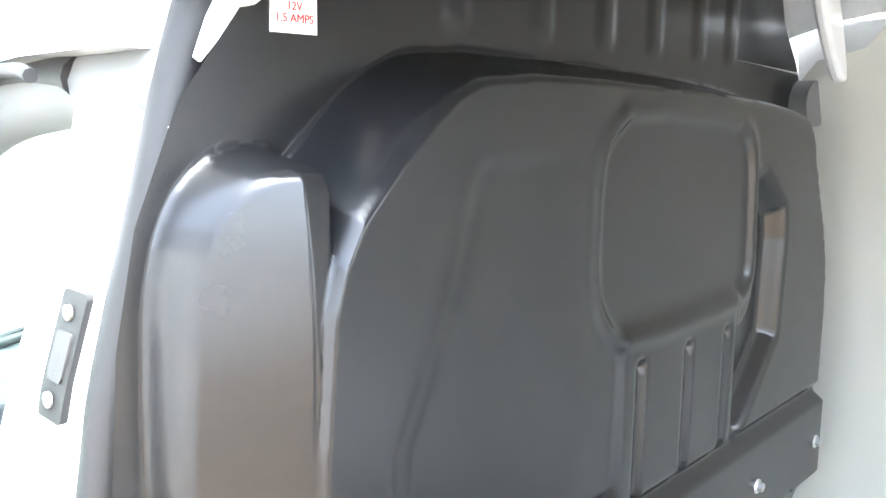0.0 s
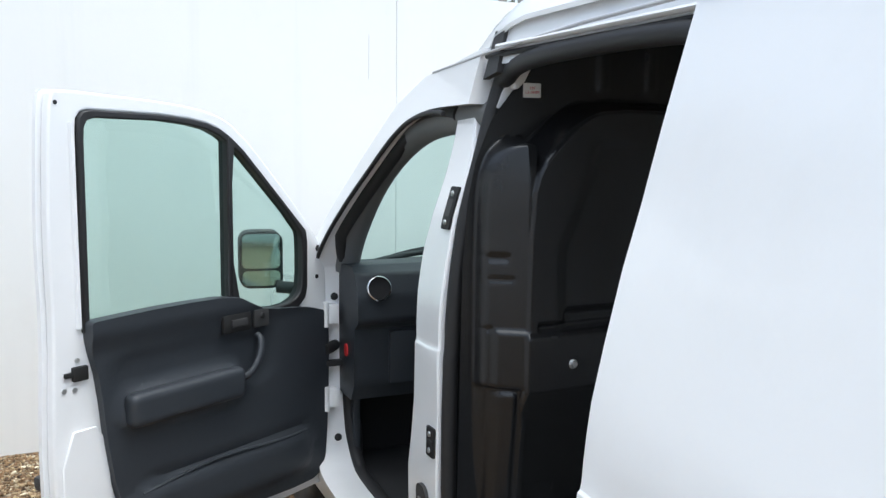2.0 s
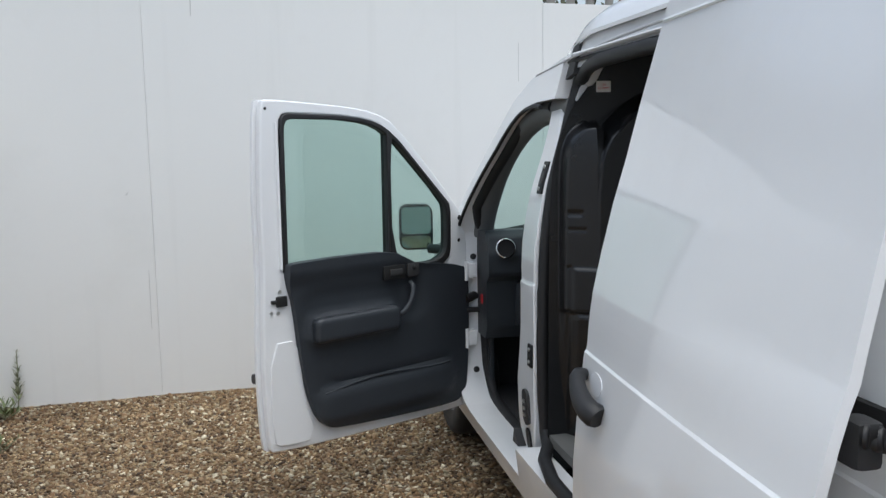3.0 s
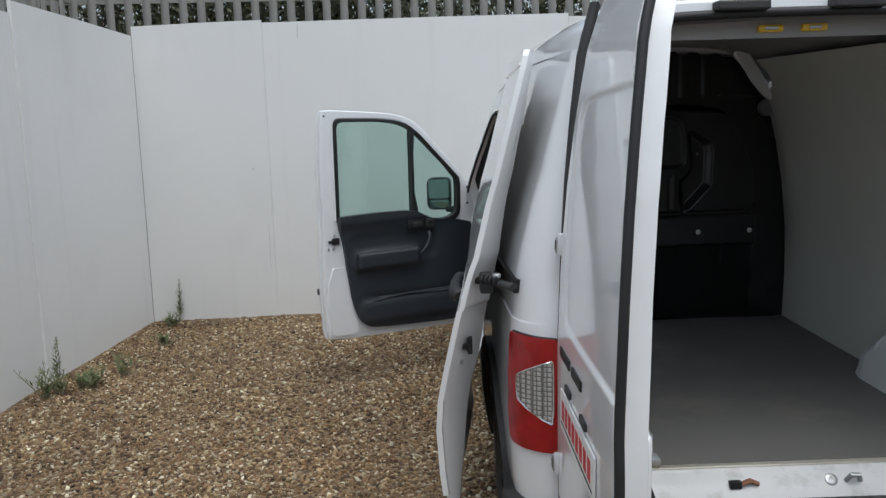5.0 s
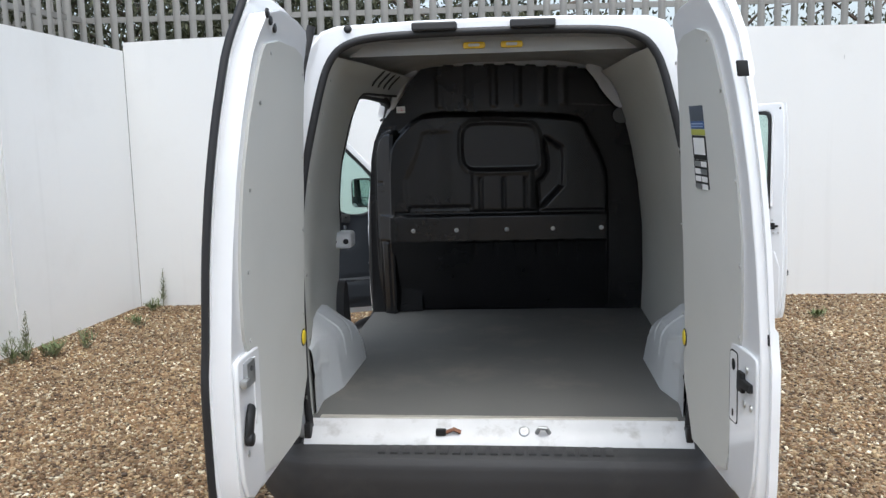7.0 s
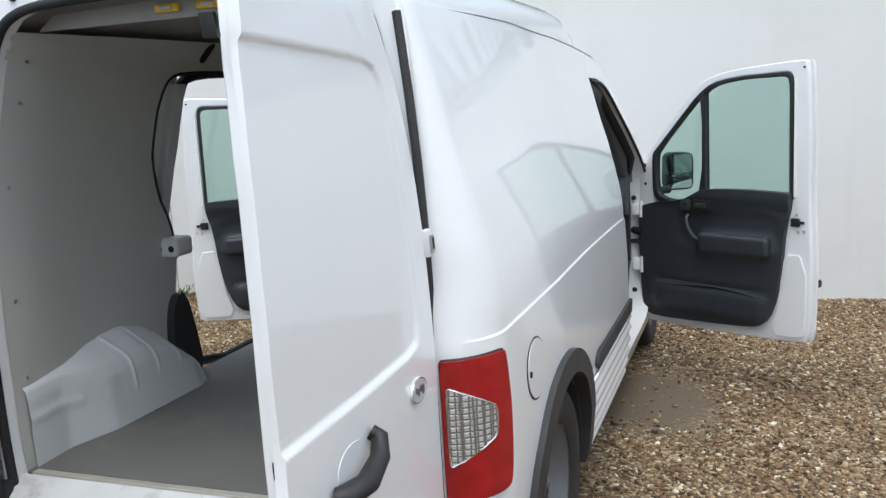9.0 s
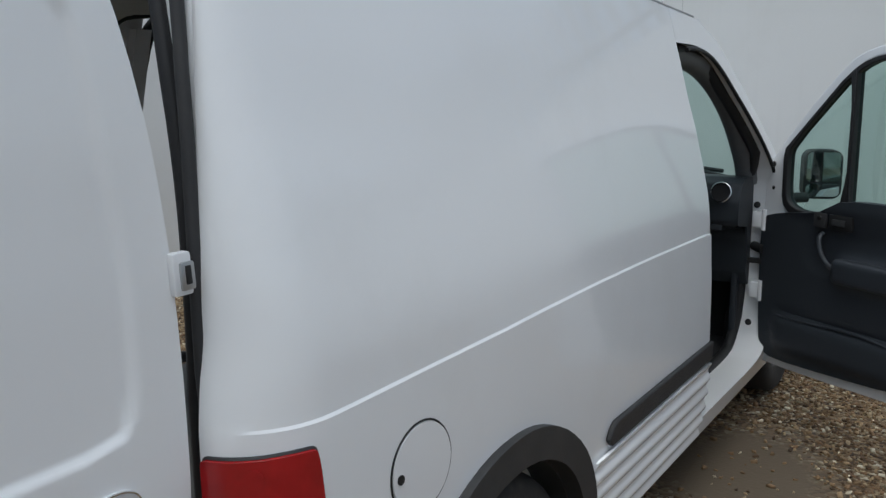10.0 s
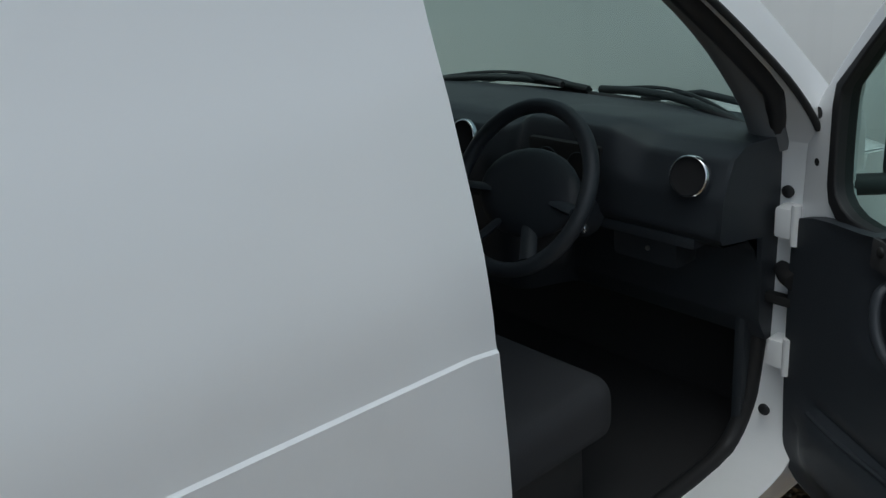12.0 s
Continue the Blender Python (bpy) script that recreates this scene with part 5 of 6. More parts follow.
# ---- rear doors ----
def rear_door(sg, width):
    """A rear door swung out square; u runs from the hinge to the free edge, w points out of its outer skin."""
    def to(u, w, z):
        if sg > 0:
            w = w * (1.58 - 1.15 * u) if w < -0.03 else w
            return Vector((rear_x(z) + 0.012 + 0.023 * u / width + w, -0.095 - u, z))
        w = w * 1.25 if w < -0.03 else w
        return Vector((-(rear_x(z) + 0.012 + 0.004 * u / width + w), -0.095 - u, z))

    vc = [0.6, 0.75, 0.91, 1.02, 1.1, 1.21, 1.3, 1.40, 1.48, 1.57, 1.66, 1.76, 1.85]
    e = width
    g = 0.026 if sg > 0 else 0.0
    if sg > 0:
        o = smooth_loop([(0.024, 0.45), (0.03, 0.44), (e - 0.05, 0.44), (e + 0.01, 0.47), (e + 0.025, 0.88), (e + 0.005, 0.96), (e - 0.006, 1.2), (e - 0.045, 1.55), (e - 0.105, 1.80), (e - 0.15, 1.90), (e - 0.20, 1.93), (0.24, 1.905), (0.165, 1.87), (0.100, 1.74), (0.058, 1.615), (0.031, 1.48), (0.014, 1.31), (0.010, 1.1), (0.014, 0.95), (0.022, 0.8)], 1)
    else:
        o = smooth_loop([(0.0, 0.45), (0.02, 0.44), (e - 0.05, 0.44), (e + 0.01, 0.47), (e + 0.025, 0.88), (e + 0.005, 0.96), (e - 0.006, 1.2), (e - 0.045, 1.55), (e - 0.105, 1.80), (e - 0.15, 1.90), (e - 0.20, 1.93), (0.22, 1.905), (0.14, 1.87), (0.10, 1.72), (0.068, 1.6), (0.035, 1.4), (0.01, 1.22), (0.0, 1.1), (0.0, 0.8)], 1)
    field = [(e + 0.10, 1.656), (e - 0.065, 1.652), (0.33, 1.636), (0.20, 1.627), (0.150, 1.612), (0.125, 1.575), (0.108, 1.45), (0.090, 1.25), (0.092, 1.10), (0.098, 1.045), (0.120, 1.008), (0.18, 0.998), (0.40, 0.996), (e + 0.10, 1.003)]

    def pressed(u, w, z):
        return to(u, w - 0.0085 * poly_in(u, z, field, 0.016) if w > -0.01 else w, z)

    door = part("rear_door", plate(o, (), 0.0, -0.022, frange(0.06, 0.20, 0.007) + frange(0.26, e - 0.02, 0.08), vc + frange(0.978, 1.024, 0.0046) + frange(1.594, 1.67, 0.0052), pressed), PAINT, van, "white rear door swung out square with a pressed panel")
    bevel_mod(door, 0.006, 2)
    # inner shell, set in from the edge
    s = smooth_loop([(0.03 + g, 0.49), (e - 0.03, 0.48), (e - 0.002, 0.60), (e + 0.004, 0.90), (e - 0.02, 1.2), (e - 0.06, 1.55), (e - 0.12, 1.78), (e - 0.19, 1.89), (0.22, 1.865), (0.155 + g, 1.82), (0.125 + g, 1.68), (0.065 + g, 1.4), (0.035 + g, 1.2)], 1)
    bevel_mod(part("inner_shell", plate(s, (), -0.02, -0.062, (), vc, to), PAINT, door), 0.012, 3)
    low = smooth_loop([(e - 0.215, 0.50), (e - 0.06, 0.49), (e - 0.012, 0.60), (e - 0.006, 0.90), (e - 0.02, 0.925), (e - 0.20, 0.925), (e - 0.207, 0.90), (e - 0.207, 0.62)], 1)
    bevel_mod(part("lower_shell", plate(low, (), -0.06, -0.072, (), (0.6, 0.75, 0.88), to), PAINT, door, "white pressed latch panel"), 0.009, 3)
    # black seal along the shut edge
    ed = [(e + 0.01, 0.46), (e + 0.024, 0.70), (e + 0.028, 0.86), (e + 0.010, 0.95), (e + 0.004, 1.2), (e - 0.03, 1.5), (e - 0.09, 1.78), (e - 0.14, 1.90)]
    if sg < 0:
        part("edge_seal", sweep([to(a + 0.004, -0.012, b) for a, b in smooth_loop(ed, 2, False)], 0.0095, 10, flat=1.2), RUBBER, door, "black rubber edge seal")
    # lining board
    b = smooth_loop([(0.045 + g, 0.50), (e - 0.25, 0.50), (e - 0.212, 0.60), (e - 0.208, 0.84), (e - 0.206, 0.90), (e - 0.14, 0.905), (e - 0.115, 1.05), (e - 0.105, 1.25), (e - 0.13, 1.5), (e - 0.19, 1.72), (e - 0.24, 1.80), (0.21 + g, 1.79), (0.155 + g, 1.72), (0.125 + g, 1.6), (0.075 + g, 1.4), (0.05 + g, 1.2)], 1)
    if sg < 0:
        b = smooth_loop([(0.045, 0.50), (e - 0.23, 0.50), (e - 0.185, 0.60), (e - 0.170, 0.84), (e - 0.168, 0.90), (e - 0.10, 0.93), (e - 0.070, 1.05), (e - 0.060, 1.25), (e - 0.085, 1.5), (e - 0.145, 1.72), (e - 0.20, 1.80), (0.21, 1.79), (0.155, 1.72), (0.125, 1.6), (0.075, 1.4), (0.05, 1.2)], 1)
    board = part("door_lining", plate(b, (), -0.062, -0.069, (), vc, to), LINING, door, "pale grey ply door lining")
    nin = Vector((-sg, 0, 0))
    for i, (u, z) in enumerate(((0.07, 0.6), (0.06, 0.9), (0.065, 1.2), (0.10, 1.45), (0.175, 1.72), (e - 0.14, 0.95), (e - 0.125, 1.15), (e - 0.13, 1.38), (e - 0.18, 1.62), (e - 0.245, 1.76), (e - 0.21, 0.58))):
        part("screw", disc(to(u, -0.0685, z), nin, 0.006, 0.003, 10), BOLT, board)
    part("yellow_reflector", disc(to(0.075, -0.069, 0.82), nin, 0.026, 0.004, 20, 0.001), YELLOW, door, "round yellow reflector")
    part("reflector_ring", disc(to(0.075, -0.068, 0.82), nin, 0.031, 0.003, 20, 0.001, 0.026), INK, door)
    for z in (1.215, 0.545):
        hg = part("door_hinge", box(-0.016, 0.019, -0.005, 0.013, z - 0.032, z + 0.032, 0.006, to), PAINT_IN, door, "white painted hinge with a dark insert")
        part("hinge_knuckle", box(-0.017, 0.009, 0.009, 0.0175, z - 0.024, z + 0.018, 0.004, to), STEEL, hg)
        part("hinge_insert", box(-0.009, 0.002, 0.013, 0.0190, z - 0.015, z + 0.013, 0.002, to), INK, hg)
    if sg > 0:
        # outer handle, badge, latch and sticker
        part("handle_dish", plate([(0.51 + 0.065 * math.cos(a * math.pi / 16), 0.890 + 0.04 * math.sin(a * math.pi / 16)) for a in range(32)], (), -0.001, 0.0015, to=to), PAINT_IN, door)
        part("outer_handle", sweep([to(0.60, 0.006, 0.868), to(0.592, 0.024, 0.870), to(0.53, 0.036, 0.868), to(0.46, 0.034, 0.888), to(0.425, 0.020, 0.912), to(0.428, 0.004, 0.922)], [0.022, 0.026, 0.024, 0.020, 0.018, 0.016], 14, flat=0.8), RUBBER, door, "black grab handle")
        bd = part("oval_badge", plate([(0.155 + 0.046 * math.cos(a * math.pi / 16), 0.912 + 0.027 * math.sin(a * math.pi / 16)) for a in range(32)], (), 0.0, 0.007, to=to), BADGE, door, "oval silver badge with a dark mark")
        part("badge_rim", sweep([to(0.155 + 0.044 * math.cos(a * math.pi / 16), 0.0055, 0.912 + 0.0255 * math.sin(a * math.pi / 16)) for a in range(32)], 0.0022, 6, True), CHROME, bd)
        for du, dz, r in ((-0.020, -0.003, 0.0085), (-0.006, 0.003, 0.006), (0.008, -0.002, 0.0065), (0.021, 0.004, 0.0055)):
            part("badge_mark", plate([(0.155 + du + r * math.cos(a * math.pi / 8), 0.912 + dz + 1.3 * r * math.sin(a * math.pi / 8)) for a in range(16)], (), 0.0068, 0.0078, to=to), SLATE, bd)
        part("latch", box(e - 0.11, e - 0.03, -0.088, -0.07, 0.822, 0.846, 0.004, to), INK, door, "black door latch")
        part("latch_body", box(e - 0.125, e - 0.085, -0.085, -0.07, 0.805, 0.862, 0.005, to), INK, door)
        for u, z in ((e - 0.075, 0.875), (e - 0.09, 0.775), (e - 0.04, 0.778)):
            part("screw", disc(to(u, -0.0715, z), nin, 0.009, 0.004, 12), BOLT, door)
        pl = part("latch_plate", plate(rrect(e - 0.20, e - 0.145, 0.70, 0.90, 0.012), (), -0.0705, -0.0745, to=to), PAINT, door)
        part("plate_gap", sweep([to(a, -0.0725, b) for a, b in rrect(e - 0.202, e - 0.143, 0.698, 0.902, 0.013)], 0.0022, 6, True), INK, pl)
        part("latch_hole", disc(to(e - 0.172, -0.0745, 0.865), nin, 0.016, 0.002, 16), INK, pl)
        part("latch_slot", box(e - 0.178, e - 0.168, -0.076, -0.073, 0.715, 0.735, 0, to), INK, pl)
        part("top_hook", box(e - 0.05, e - 0.038, -0.066, -0.03, 1.65, 1.69, 0.004, to), INK, door, "black rubber buffer")
        part("edge_buffer", box(e - 0.016, e + 0.004, -0.036, -0.022, 0.96, 0.99, 0.004, to), INK, door)
        # load-safety sticker: coloured bands and blank panels
        su = lambda z: 0.255 + 0.02 * (1.58 - z)
        for z0, z1, a0, a1, m in ((1.540, 1.585, 0, 0.13, SLATE), (1.517, 1.5395, 0, 0.13, BLUE), (1.522, 1.5255, 0.008, 0.12, PALEBLUE), (1.530, 1.5335, 0.008, 0.12, PALEBLUE), (1.498, 1.515, 0, 0.13, LIME), (1.425, 1.4965, 0, 0.13, INK), (1.440, 1.490, 0.014, 0.118, PAPER), (1.34, 1.424, 0, 0.13, INK)):
            part("sticker_band", plate([(su(z0) + a0, z0), (su(z0) + a1, z0), (su(z1) + a1, z1), (su(z1) + a0, z1)], (), -0.0692, -0.0702 - (0.0006 if m in (PAPER, PALEBLUE) else 0), to=to), m, board, "printed load-safety sticker")
        for i in range(4):
            for j in range(2):
                z0 = 1.337 + 0.0225 * i
                part("sticker_panel", plate([(su(z0) + 0.008 + 0.060 * j, z0), (su(z0) + 0.060 + 0.060 * j, z0), (su(z0) + 0.060 + 0.060 * j, z0 + 0.016), (su(z0) + 0.008 + 0.060 * j, z0 + 0.016)], (), -0.0703, -0.0712, to=to), PAPER if (i + j) % 3 else STEEL, board)
    else:
        lever = part("lock_lever", sweep(smooth_loop([to(e - 0.050, -0.080, 0.695), to(e - 0.053, -0.082, 0.725), to(e - 0.066, -0.081, 0.752), to(e - 0.090, -0.078, 0.768)], 1, False), 0.020, 10, flat=0.6), INK, door, "black curved release lever")
        part("lever_pivot", disc(to(e - 0.050, -0.076, 0.69), nin, 0.020, 0.018, 16, 0.003), RUBBER, lever)
        stay = part("steel_catch", box(e - 0.125, e - 0.055, -0.083, -0.070, 0.835, 0.905, 0.004, to), STEEL, door, "bright steel catch plate")
        part("catch_nose", box(e - 0.062, e - 0.020, -0.090, -0.072, 0.842, 0.866, 0.008, to), STEEL, stay)
        part("catch_hole", disc(to(e - 0.085, -0.083, 0.885), nin, 0.008, 0.002, 12), TRIM, stay)
        part("catch_plate", plate(rrect(e - 0.165, e - 0.145, 0.70, 0.90, 0.005), (), -0.0705, -0.0745, to=to), PAINT, door)
        part("screw", disc(to(e - 0.07, -0.0715, 0.64), nin, 0.009, 0.004, 12), BOLT, door)
        for u, z in ((e - 0.20, 1.845), (e - 0.25, 1.83), (e - 0.16, 1.86)):
            part("rubber_plug", disc(to(u, -0.061, z), nin, 0.014, 0.006, 14, 0.002), RUBBER, door)
        # number plate recess with its panel, lettering left as bars
        npl = part("plate_panel", plate(rrect(0.10, 0.62, 0.70, 0.815, 0.006), (), 0.002, 0.007, to=to), PAPER, door, "white plate panel with red lettering")
        for i in range(8):
            u0 = 0.135 + 0.058 * i
            part("lettering_bar", plate([(u0, 0.735), (u0 + 0.04, 0.735), (u0 + 0.04, 0.790), (u0, 0.790)], (), 0.0068, 0.0078, to=to), REDINK, npl)
        part("underline", plate([(0.12, 0.718), (0.60, 0.718), (0.60, 0.724), (0.12, 0.724)], (), 0.0068, 0.0078, to=to), INK, npl)
        for u0, u1 in ((0.075, 0.24), (0.28, 0.42)):
            part("model_strip", plate([(u0, 0.905), (u1, 0.905), (u1, 0.93), (u0, 0.93)], (), 0.0, 0.005, to=to), INK, door, "dark model strip")
        for u in (0.22, 0.46):
            part("plate_lamp", box(u - 0.04, u + 0.04, 0.0, 0.008, 0.83, 0.85, 0.003, to), TRIM, door, "black number plate lamp")
    return door


rear_door(1, 0.738)
rear_door(-1, 0.78)

# ---- sliding side door, slid back along the left flank ----
def slide_to(s, w, z):
    """The door keeps the flank's section, offset outwards."""
    k = min(1, max(0, (1.05 - s) / 1.0))
    off = 0.075 + 0.048 * k + 0.075 * k * min(1, max(0, (1.15 - z) / 0.5)) + 0.02 * min(1, max(0, (1.0 - z) / 0.3))
    return Vector((-(side_x(z) + off + w), s, z + 0.022 * k * k * math.exp(-((z - 0.97) / 0.16) ** 2)))


SD0, SD1 = 0.07, 1.05
o = smooth_loop([(SD0, 0.30), (SD1 - 0.01, 0.30), (SD1, 0.33), (SD1, 0.97), (SD1, 1.4), (SD1 - 0.005, 1.62), (SD1 - 0.01, 1.76), (SD1 - 0.03, 1.795), (SD0 + 0.06, 1.795), (SD0 + 0.03, 1.76), (SD0 + 0.01, 1.60), (SD0 - 0.01, 1.2), (SD0 - 0.02, 0.97), (SD0, 0.60)], 1)
slide = part("sliding_door", plate(o, (), 0.0, -0.018, [0.2, 0.35, 0.5, 0.65, 0.8, 0.95], ZCUTS, slide_to), PAINT, van, "white sliding side door slid back open", 14)
bevel_mod(slide, 0.005, 2, 50)
edge = [(SD0, 0.31), (SD0, 0.60), (SD0 - 0.018, 0.97), (SD0 - 0.008, 1.2), (SD0 + 0.012, 1.60), (SD0 + 0.032, 1.75), (SD0 + 0.06, 1.785), (SD0 + 0.10, 1.785), (SD0 + 0.085, 1.72), (SD0 + 0.060, 1.60), (SD0 + 0.038, 1.2), (SD0 + 0.028, 0.97), (SD0 + 0.045, 0.60), (SD0 + 0.07, 0.45), (SD0 + 0.12, 0.31)]


def edge_to(s_, w, z):
    """The shut face slants forward as it leaves the outer skin."""
    w *= float(np.interp(z, [0.31, 0.50, 0.8, 1.1, 1.3, 1.6, 1.78], [0.6, 1.3, 1.75, 1.55, 1.2, 0.9, 0.6]))
    return slide_to(s_ - 1.8 * w, w, z)


bevel_mod(part("edge_return", plate(edge, (), -0.010, -0.058, (), [0.40] + ZCUTS, edge_to), PAINT, slide, "white rounded rear edge of the sliding door"), 0.012, 3)
si = [(SD0 + 0.06, 0.36), (SD1 - 0.03, 0.36), (SD1 - 0.03, 1.0), (SD1 - 0.035, 1.4), (SD1 - 0.04, 1.64), (SD0 + 0.09, 1.70), (SD0 + 0.06, 1.2)]
bevel_mod(part("inner_shell", plate(si, (), -0.018, -0.034, [0.5], ZCUTS, slide_to), INNERGREY, slide, "dull grey inner metal of the sliding door"), 0.008)
for za, zb in ((0.50, 0.62), (1.10, 1.24), (1.44, 1.56)):
    bevel_mod(part("stiffener", plate(rrect(SD0 + 0.09, SD1 - 0.06, za, zb, 0.04), (), -0.030, -0.048, [0.5], [z for z in ZCUTS if za < z < zb], slide_to), INNERGREY, slide), 0.012, 3)
part("upper_crease", sweep([slide_to(y, 0.001, 1.745 - 0.01 * y) for y in frange(0.12, 1.03, 0.13)], 0.005, 6), PAINT, slide)
part("door_handle", sweep(smooth_loop([slide_to(1.01, 0.004, 0.922), slide_to(1.0, 0.026, 0.925), slide_to(0.96, 0.036, 0.908), slide_to(0.89, 0.033, 0.880), slide_to(0.85, 0.010, 0.866)], 1, False), [0.015, 0.017, 0.019, 0.019, 0.019, 0.021, 0.024, 0.027, 0.029, 0.024], 14, flat=0.9), RUBBER, slide, "black grab handle")
part("handle_dish", plate([(0.93 + 0.045 * math.cos(a * math.pi / 16), 0.918 + 0.026 * math.sin(a * math.pi / 16)) for a in range(32)], (), -0.001, 0.002, to=slide_to), PAINT_IN, slide)
part("lock_bracket", box(-0.800, -0.697, 0.870, 0.985, 0.985, 1.062, 0.022, None, 4), PAINT_IN, slide, "white lock bracket with a black socket")
for x in (-0.722, -0.778):
    part("bracket_socket", disc((x, 0.873, 1.020), (0.1, -1, 0), 0.013, 0.006, 16, 0.002), INK, slide)
latch = part("door_latch", box(-1.050, -0.990, 0.135, 0.185, 0.844, 0.862, 0.005), INK, slide, "black T-shaped latch")
part("latch_claw", box(-1.006, -0.990, 0.130, 0.20, 0.828, 0.880, 0.004), INK, latch)
for x, y, z in ((-1.005, 0.186, 0.897), (-1.035, 0.132, 0.897), (-1.028, 0.146, 0.80)):
    part("screw", disc((x, y, z), (0.85, -0.52, 0), 0.008, 0.010, 10), BOLT, slide)
arm = part("guide_arm", sweep(smooth_loop([(-0.968, 0.125, 1.072), (-0.945, 0.085, 1.075), (-0.905, 0.03, 1.078), (-0.868, -0.015, 1.075)], 2, False), 0.017, 10, flat=0.7), TRIM, slide, "black guide arm with a sprung roller")
part("roller_bracket", box(-0.965, -0.925, 0.06, 0.11, 1.040, 1.105, 0.010), TRIM, arm)
for i in range(4):
    part("spring_coil", disc((-0.955 + 0.012 * i, 0.062 - 0.012 * i, 1.088), (0.7, -0.7, 0), 0.016, 0.006, 14, 0.002), RUBBER, arm)
part("roller", disc((-0.915, 0.035, 1.098), (0, 0, 1), 0.013, 0.012, 14, 0.003), STEEL, arm)
part("flank_rail", plate([(0.02, 1.050), (1.0, 1.050), (1.0, 1.090), (0.02, 1.090)], (), 0.0, 0.018, [0.3, 0.6], (), body(-1)), INK, van, "black guide rail along the flank")

# ---- the yard ----
def ground_z(x, y):
    return -0.012 + 0.012 * noise.noise(Vector((x * 0.9, y * 0.9, 0))) + 0.006 * noise.noise(Vector((x * 3, y * 3, 5)))


gm = grid(lambda u, v: Vector(((u - 0.5) * 2 * (9 + 900 * max(0, abs(u - 0.5) * 2 - 0.9) / 0.1 * (abs(u - 0.5) > 0.45)), (v - 0.5) * 2 * (9 + 900 * max(0, abs(v - 0.5) * 2 - 0.9) / 0.1 * (abs(v - 0.5) > 0.45)) + 1.0, 0)), 160, 160)
for v in gm.verts:
    if abs(v.co.x) < 10 and abs(v.co.y) < 11:
        v.co.z = ground_z(v.co.x, v.co.y)
ground = tagged(part("ground", gm, GROUND), "loose brown gravel ground with a damp sandy patch", "ground", kind="structure")

# loose stones
rng = np.random.default_rng(7)


def scatter(areas):
    pts = []
    for x0, x1, y0, y1, n, s0, s1 in areas:
        p = np.stack([rng.uniform(x0, x1, n), rng.uniform(y0, y1, n), rng.uniform(s0, s1, n) * rng.choice([0.7, 0.9, 1.0, 1.25], n)], 1)
        pts.append(p)
    p = np.concatenate(pts)
    d = np.hypot((p[:, 0] - 0.96) * 2.25, (p[:, 1] - 2.36) * 1.85) + 0.12 * np.sin(p[:, 0] * 9) * np.cos(p[:, 1] * 6)
    keep = rng.random(len(p)) < np.clip((d - 0.45) / 0.60, 0.15, 1.0) ** 1.5
    wl = -3.38 - (4.35 - p[:, 1]) * 0.091
    wf = 4.37 + (p[:, 0] + 3.38) * 0.067
    keep &= (p[:, 0] > wl + 0.02) & (p[:, 1] < wf - 0.02)
    return p[keep]


P = scatter([(-4.0, -0.85, -2.2, 4.8, 88000, 0.0045, 0.0100), (0.85, 4.6, -1.6, 5.0, 66000, 0.0045, 0.0100), (-0.85, 0.85, -1.4, 4.4, 4000, 0.008, 0.014)])
N = len(P)
unit = np.array([(-1, -1, -1), (1, -1, -1), (1, 1, -1), (-1, 1, -1), (-1, -1, 1), (1, -1, 1), (1, 1, 1), (-1, 1, 1)], float) * 0.75
quads = np.array([(0, 3, 2, 1), (4, 5, 6, 7), (0, 1, 5, 4), (1, 2, 6, 5), (2, 3, 7, 6), (3, 0, 4, 7)])
V = unit[None] * rng.uniform(0.6, 1.35, (N, 8, 1)) * np.stack([rng.uniform(0.8, 1.7, N), rng.uniform(0.7, 1.1, N), rng.uniform(0.4, 0.8, N)], 1)[:, None, :] * P[:, 2][:, None, None]
a, b = rng.uniform(0, 6.28, N), rng.normal(0, 0.45, N)
ca, sa, cb, sb = np.cos(a)[:, None], np.sin(a)[:, None], np.cos(b)[:, None], np.sin(b)[:, None]
x, y, z = V[..., 0], V[..., 1], V[..., 2]
x, z = x * cb - z * sb, x * sb + z * cb
x, y = x * ca - y * sa, x * sa + y * ca
base = np.array([ground_z(px, py) for px, py in P[:, :2]])
V = np.stack([x + P[:, 0][:, None], y + P[:, 1][:, None], z + (base + P[:, 2] * 0.35)[:, None]], -1).reshape(-1, 3)
F = (quads[None] + (np.arange(N) * 8)[:, None, None]).reshape(-1)
me = bpy.data.meshes.new("gravel")
me.vertices.add(len(V))
me.vertices.foreach_set("co", V.ravel())
me.loops.add(len(F))
me.loops.foreach_set("vertex_index", F.astype(np.int32))
me.polygons.add(len(F) // 4)
me.polygons.foreach_set("loop_start", np.arange(0, len(F), 4, dtype=np.int32))
me.update(calc_edges=True)
me.materials.append(GRAVEL)
tagged(new("gravel", me), "loose brown, tan and white gravel stones", "gravel", kind="stuff")
st = bmesh.new()
bmesh.ops.create_icosphere(st, subdivisions=2, radius=1)
for v in st.verts:
    k = 1 + 0.25 * noise.noise(v.co * 1.7)
    v.co = Vector((-1.78 + 0.045 * k * v.co.x, 0.02 + 0.03 * k * v.co.y, 0.012 + 0.02 * k * v.co.z))
tagged(part("stone", st, PAPER), "pale white stone lying on the gravel", "stone")


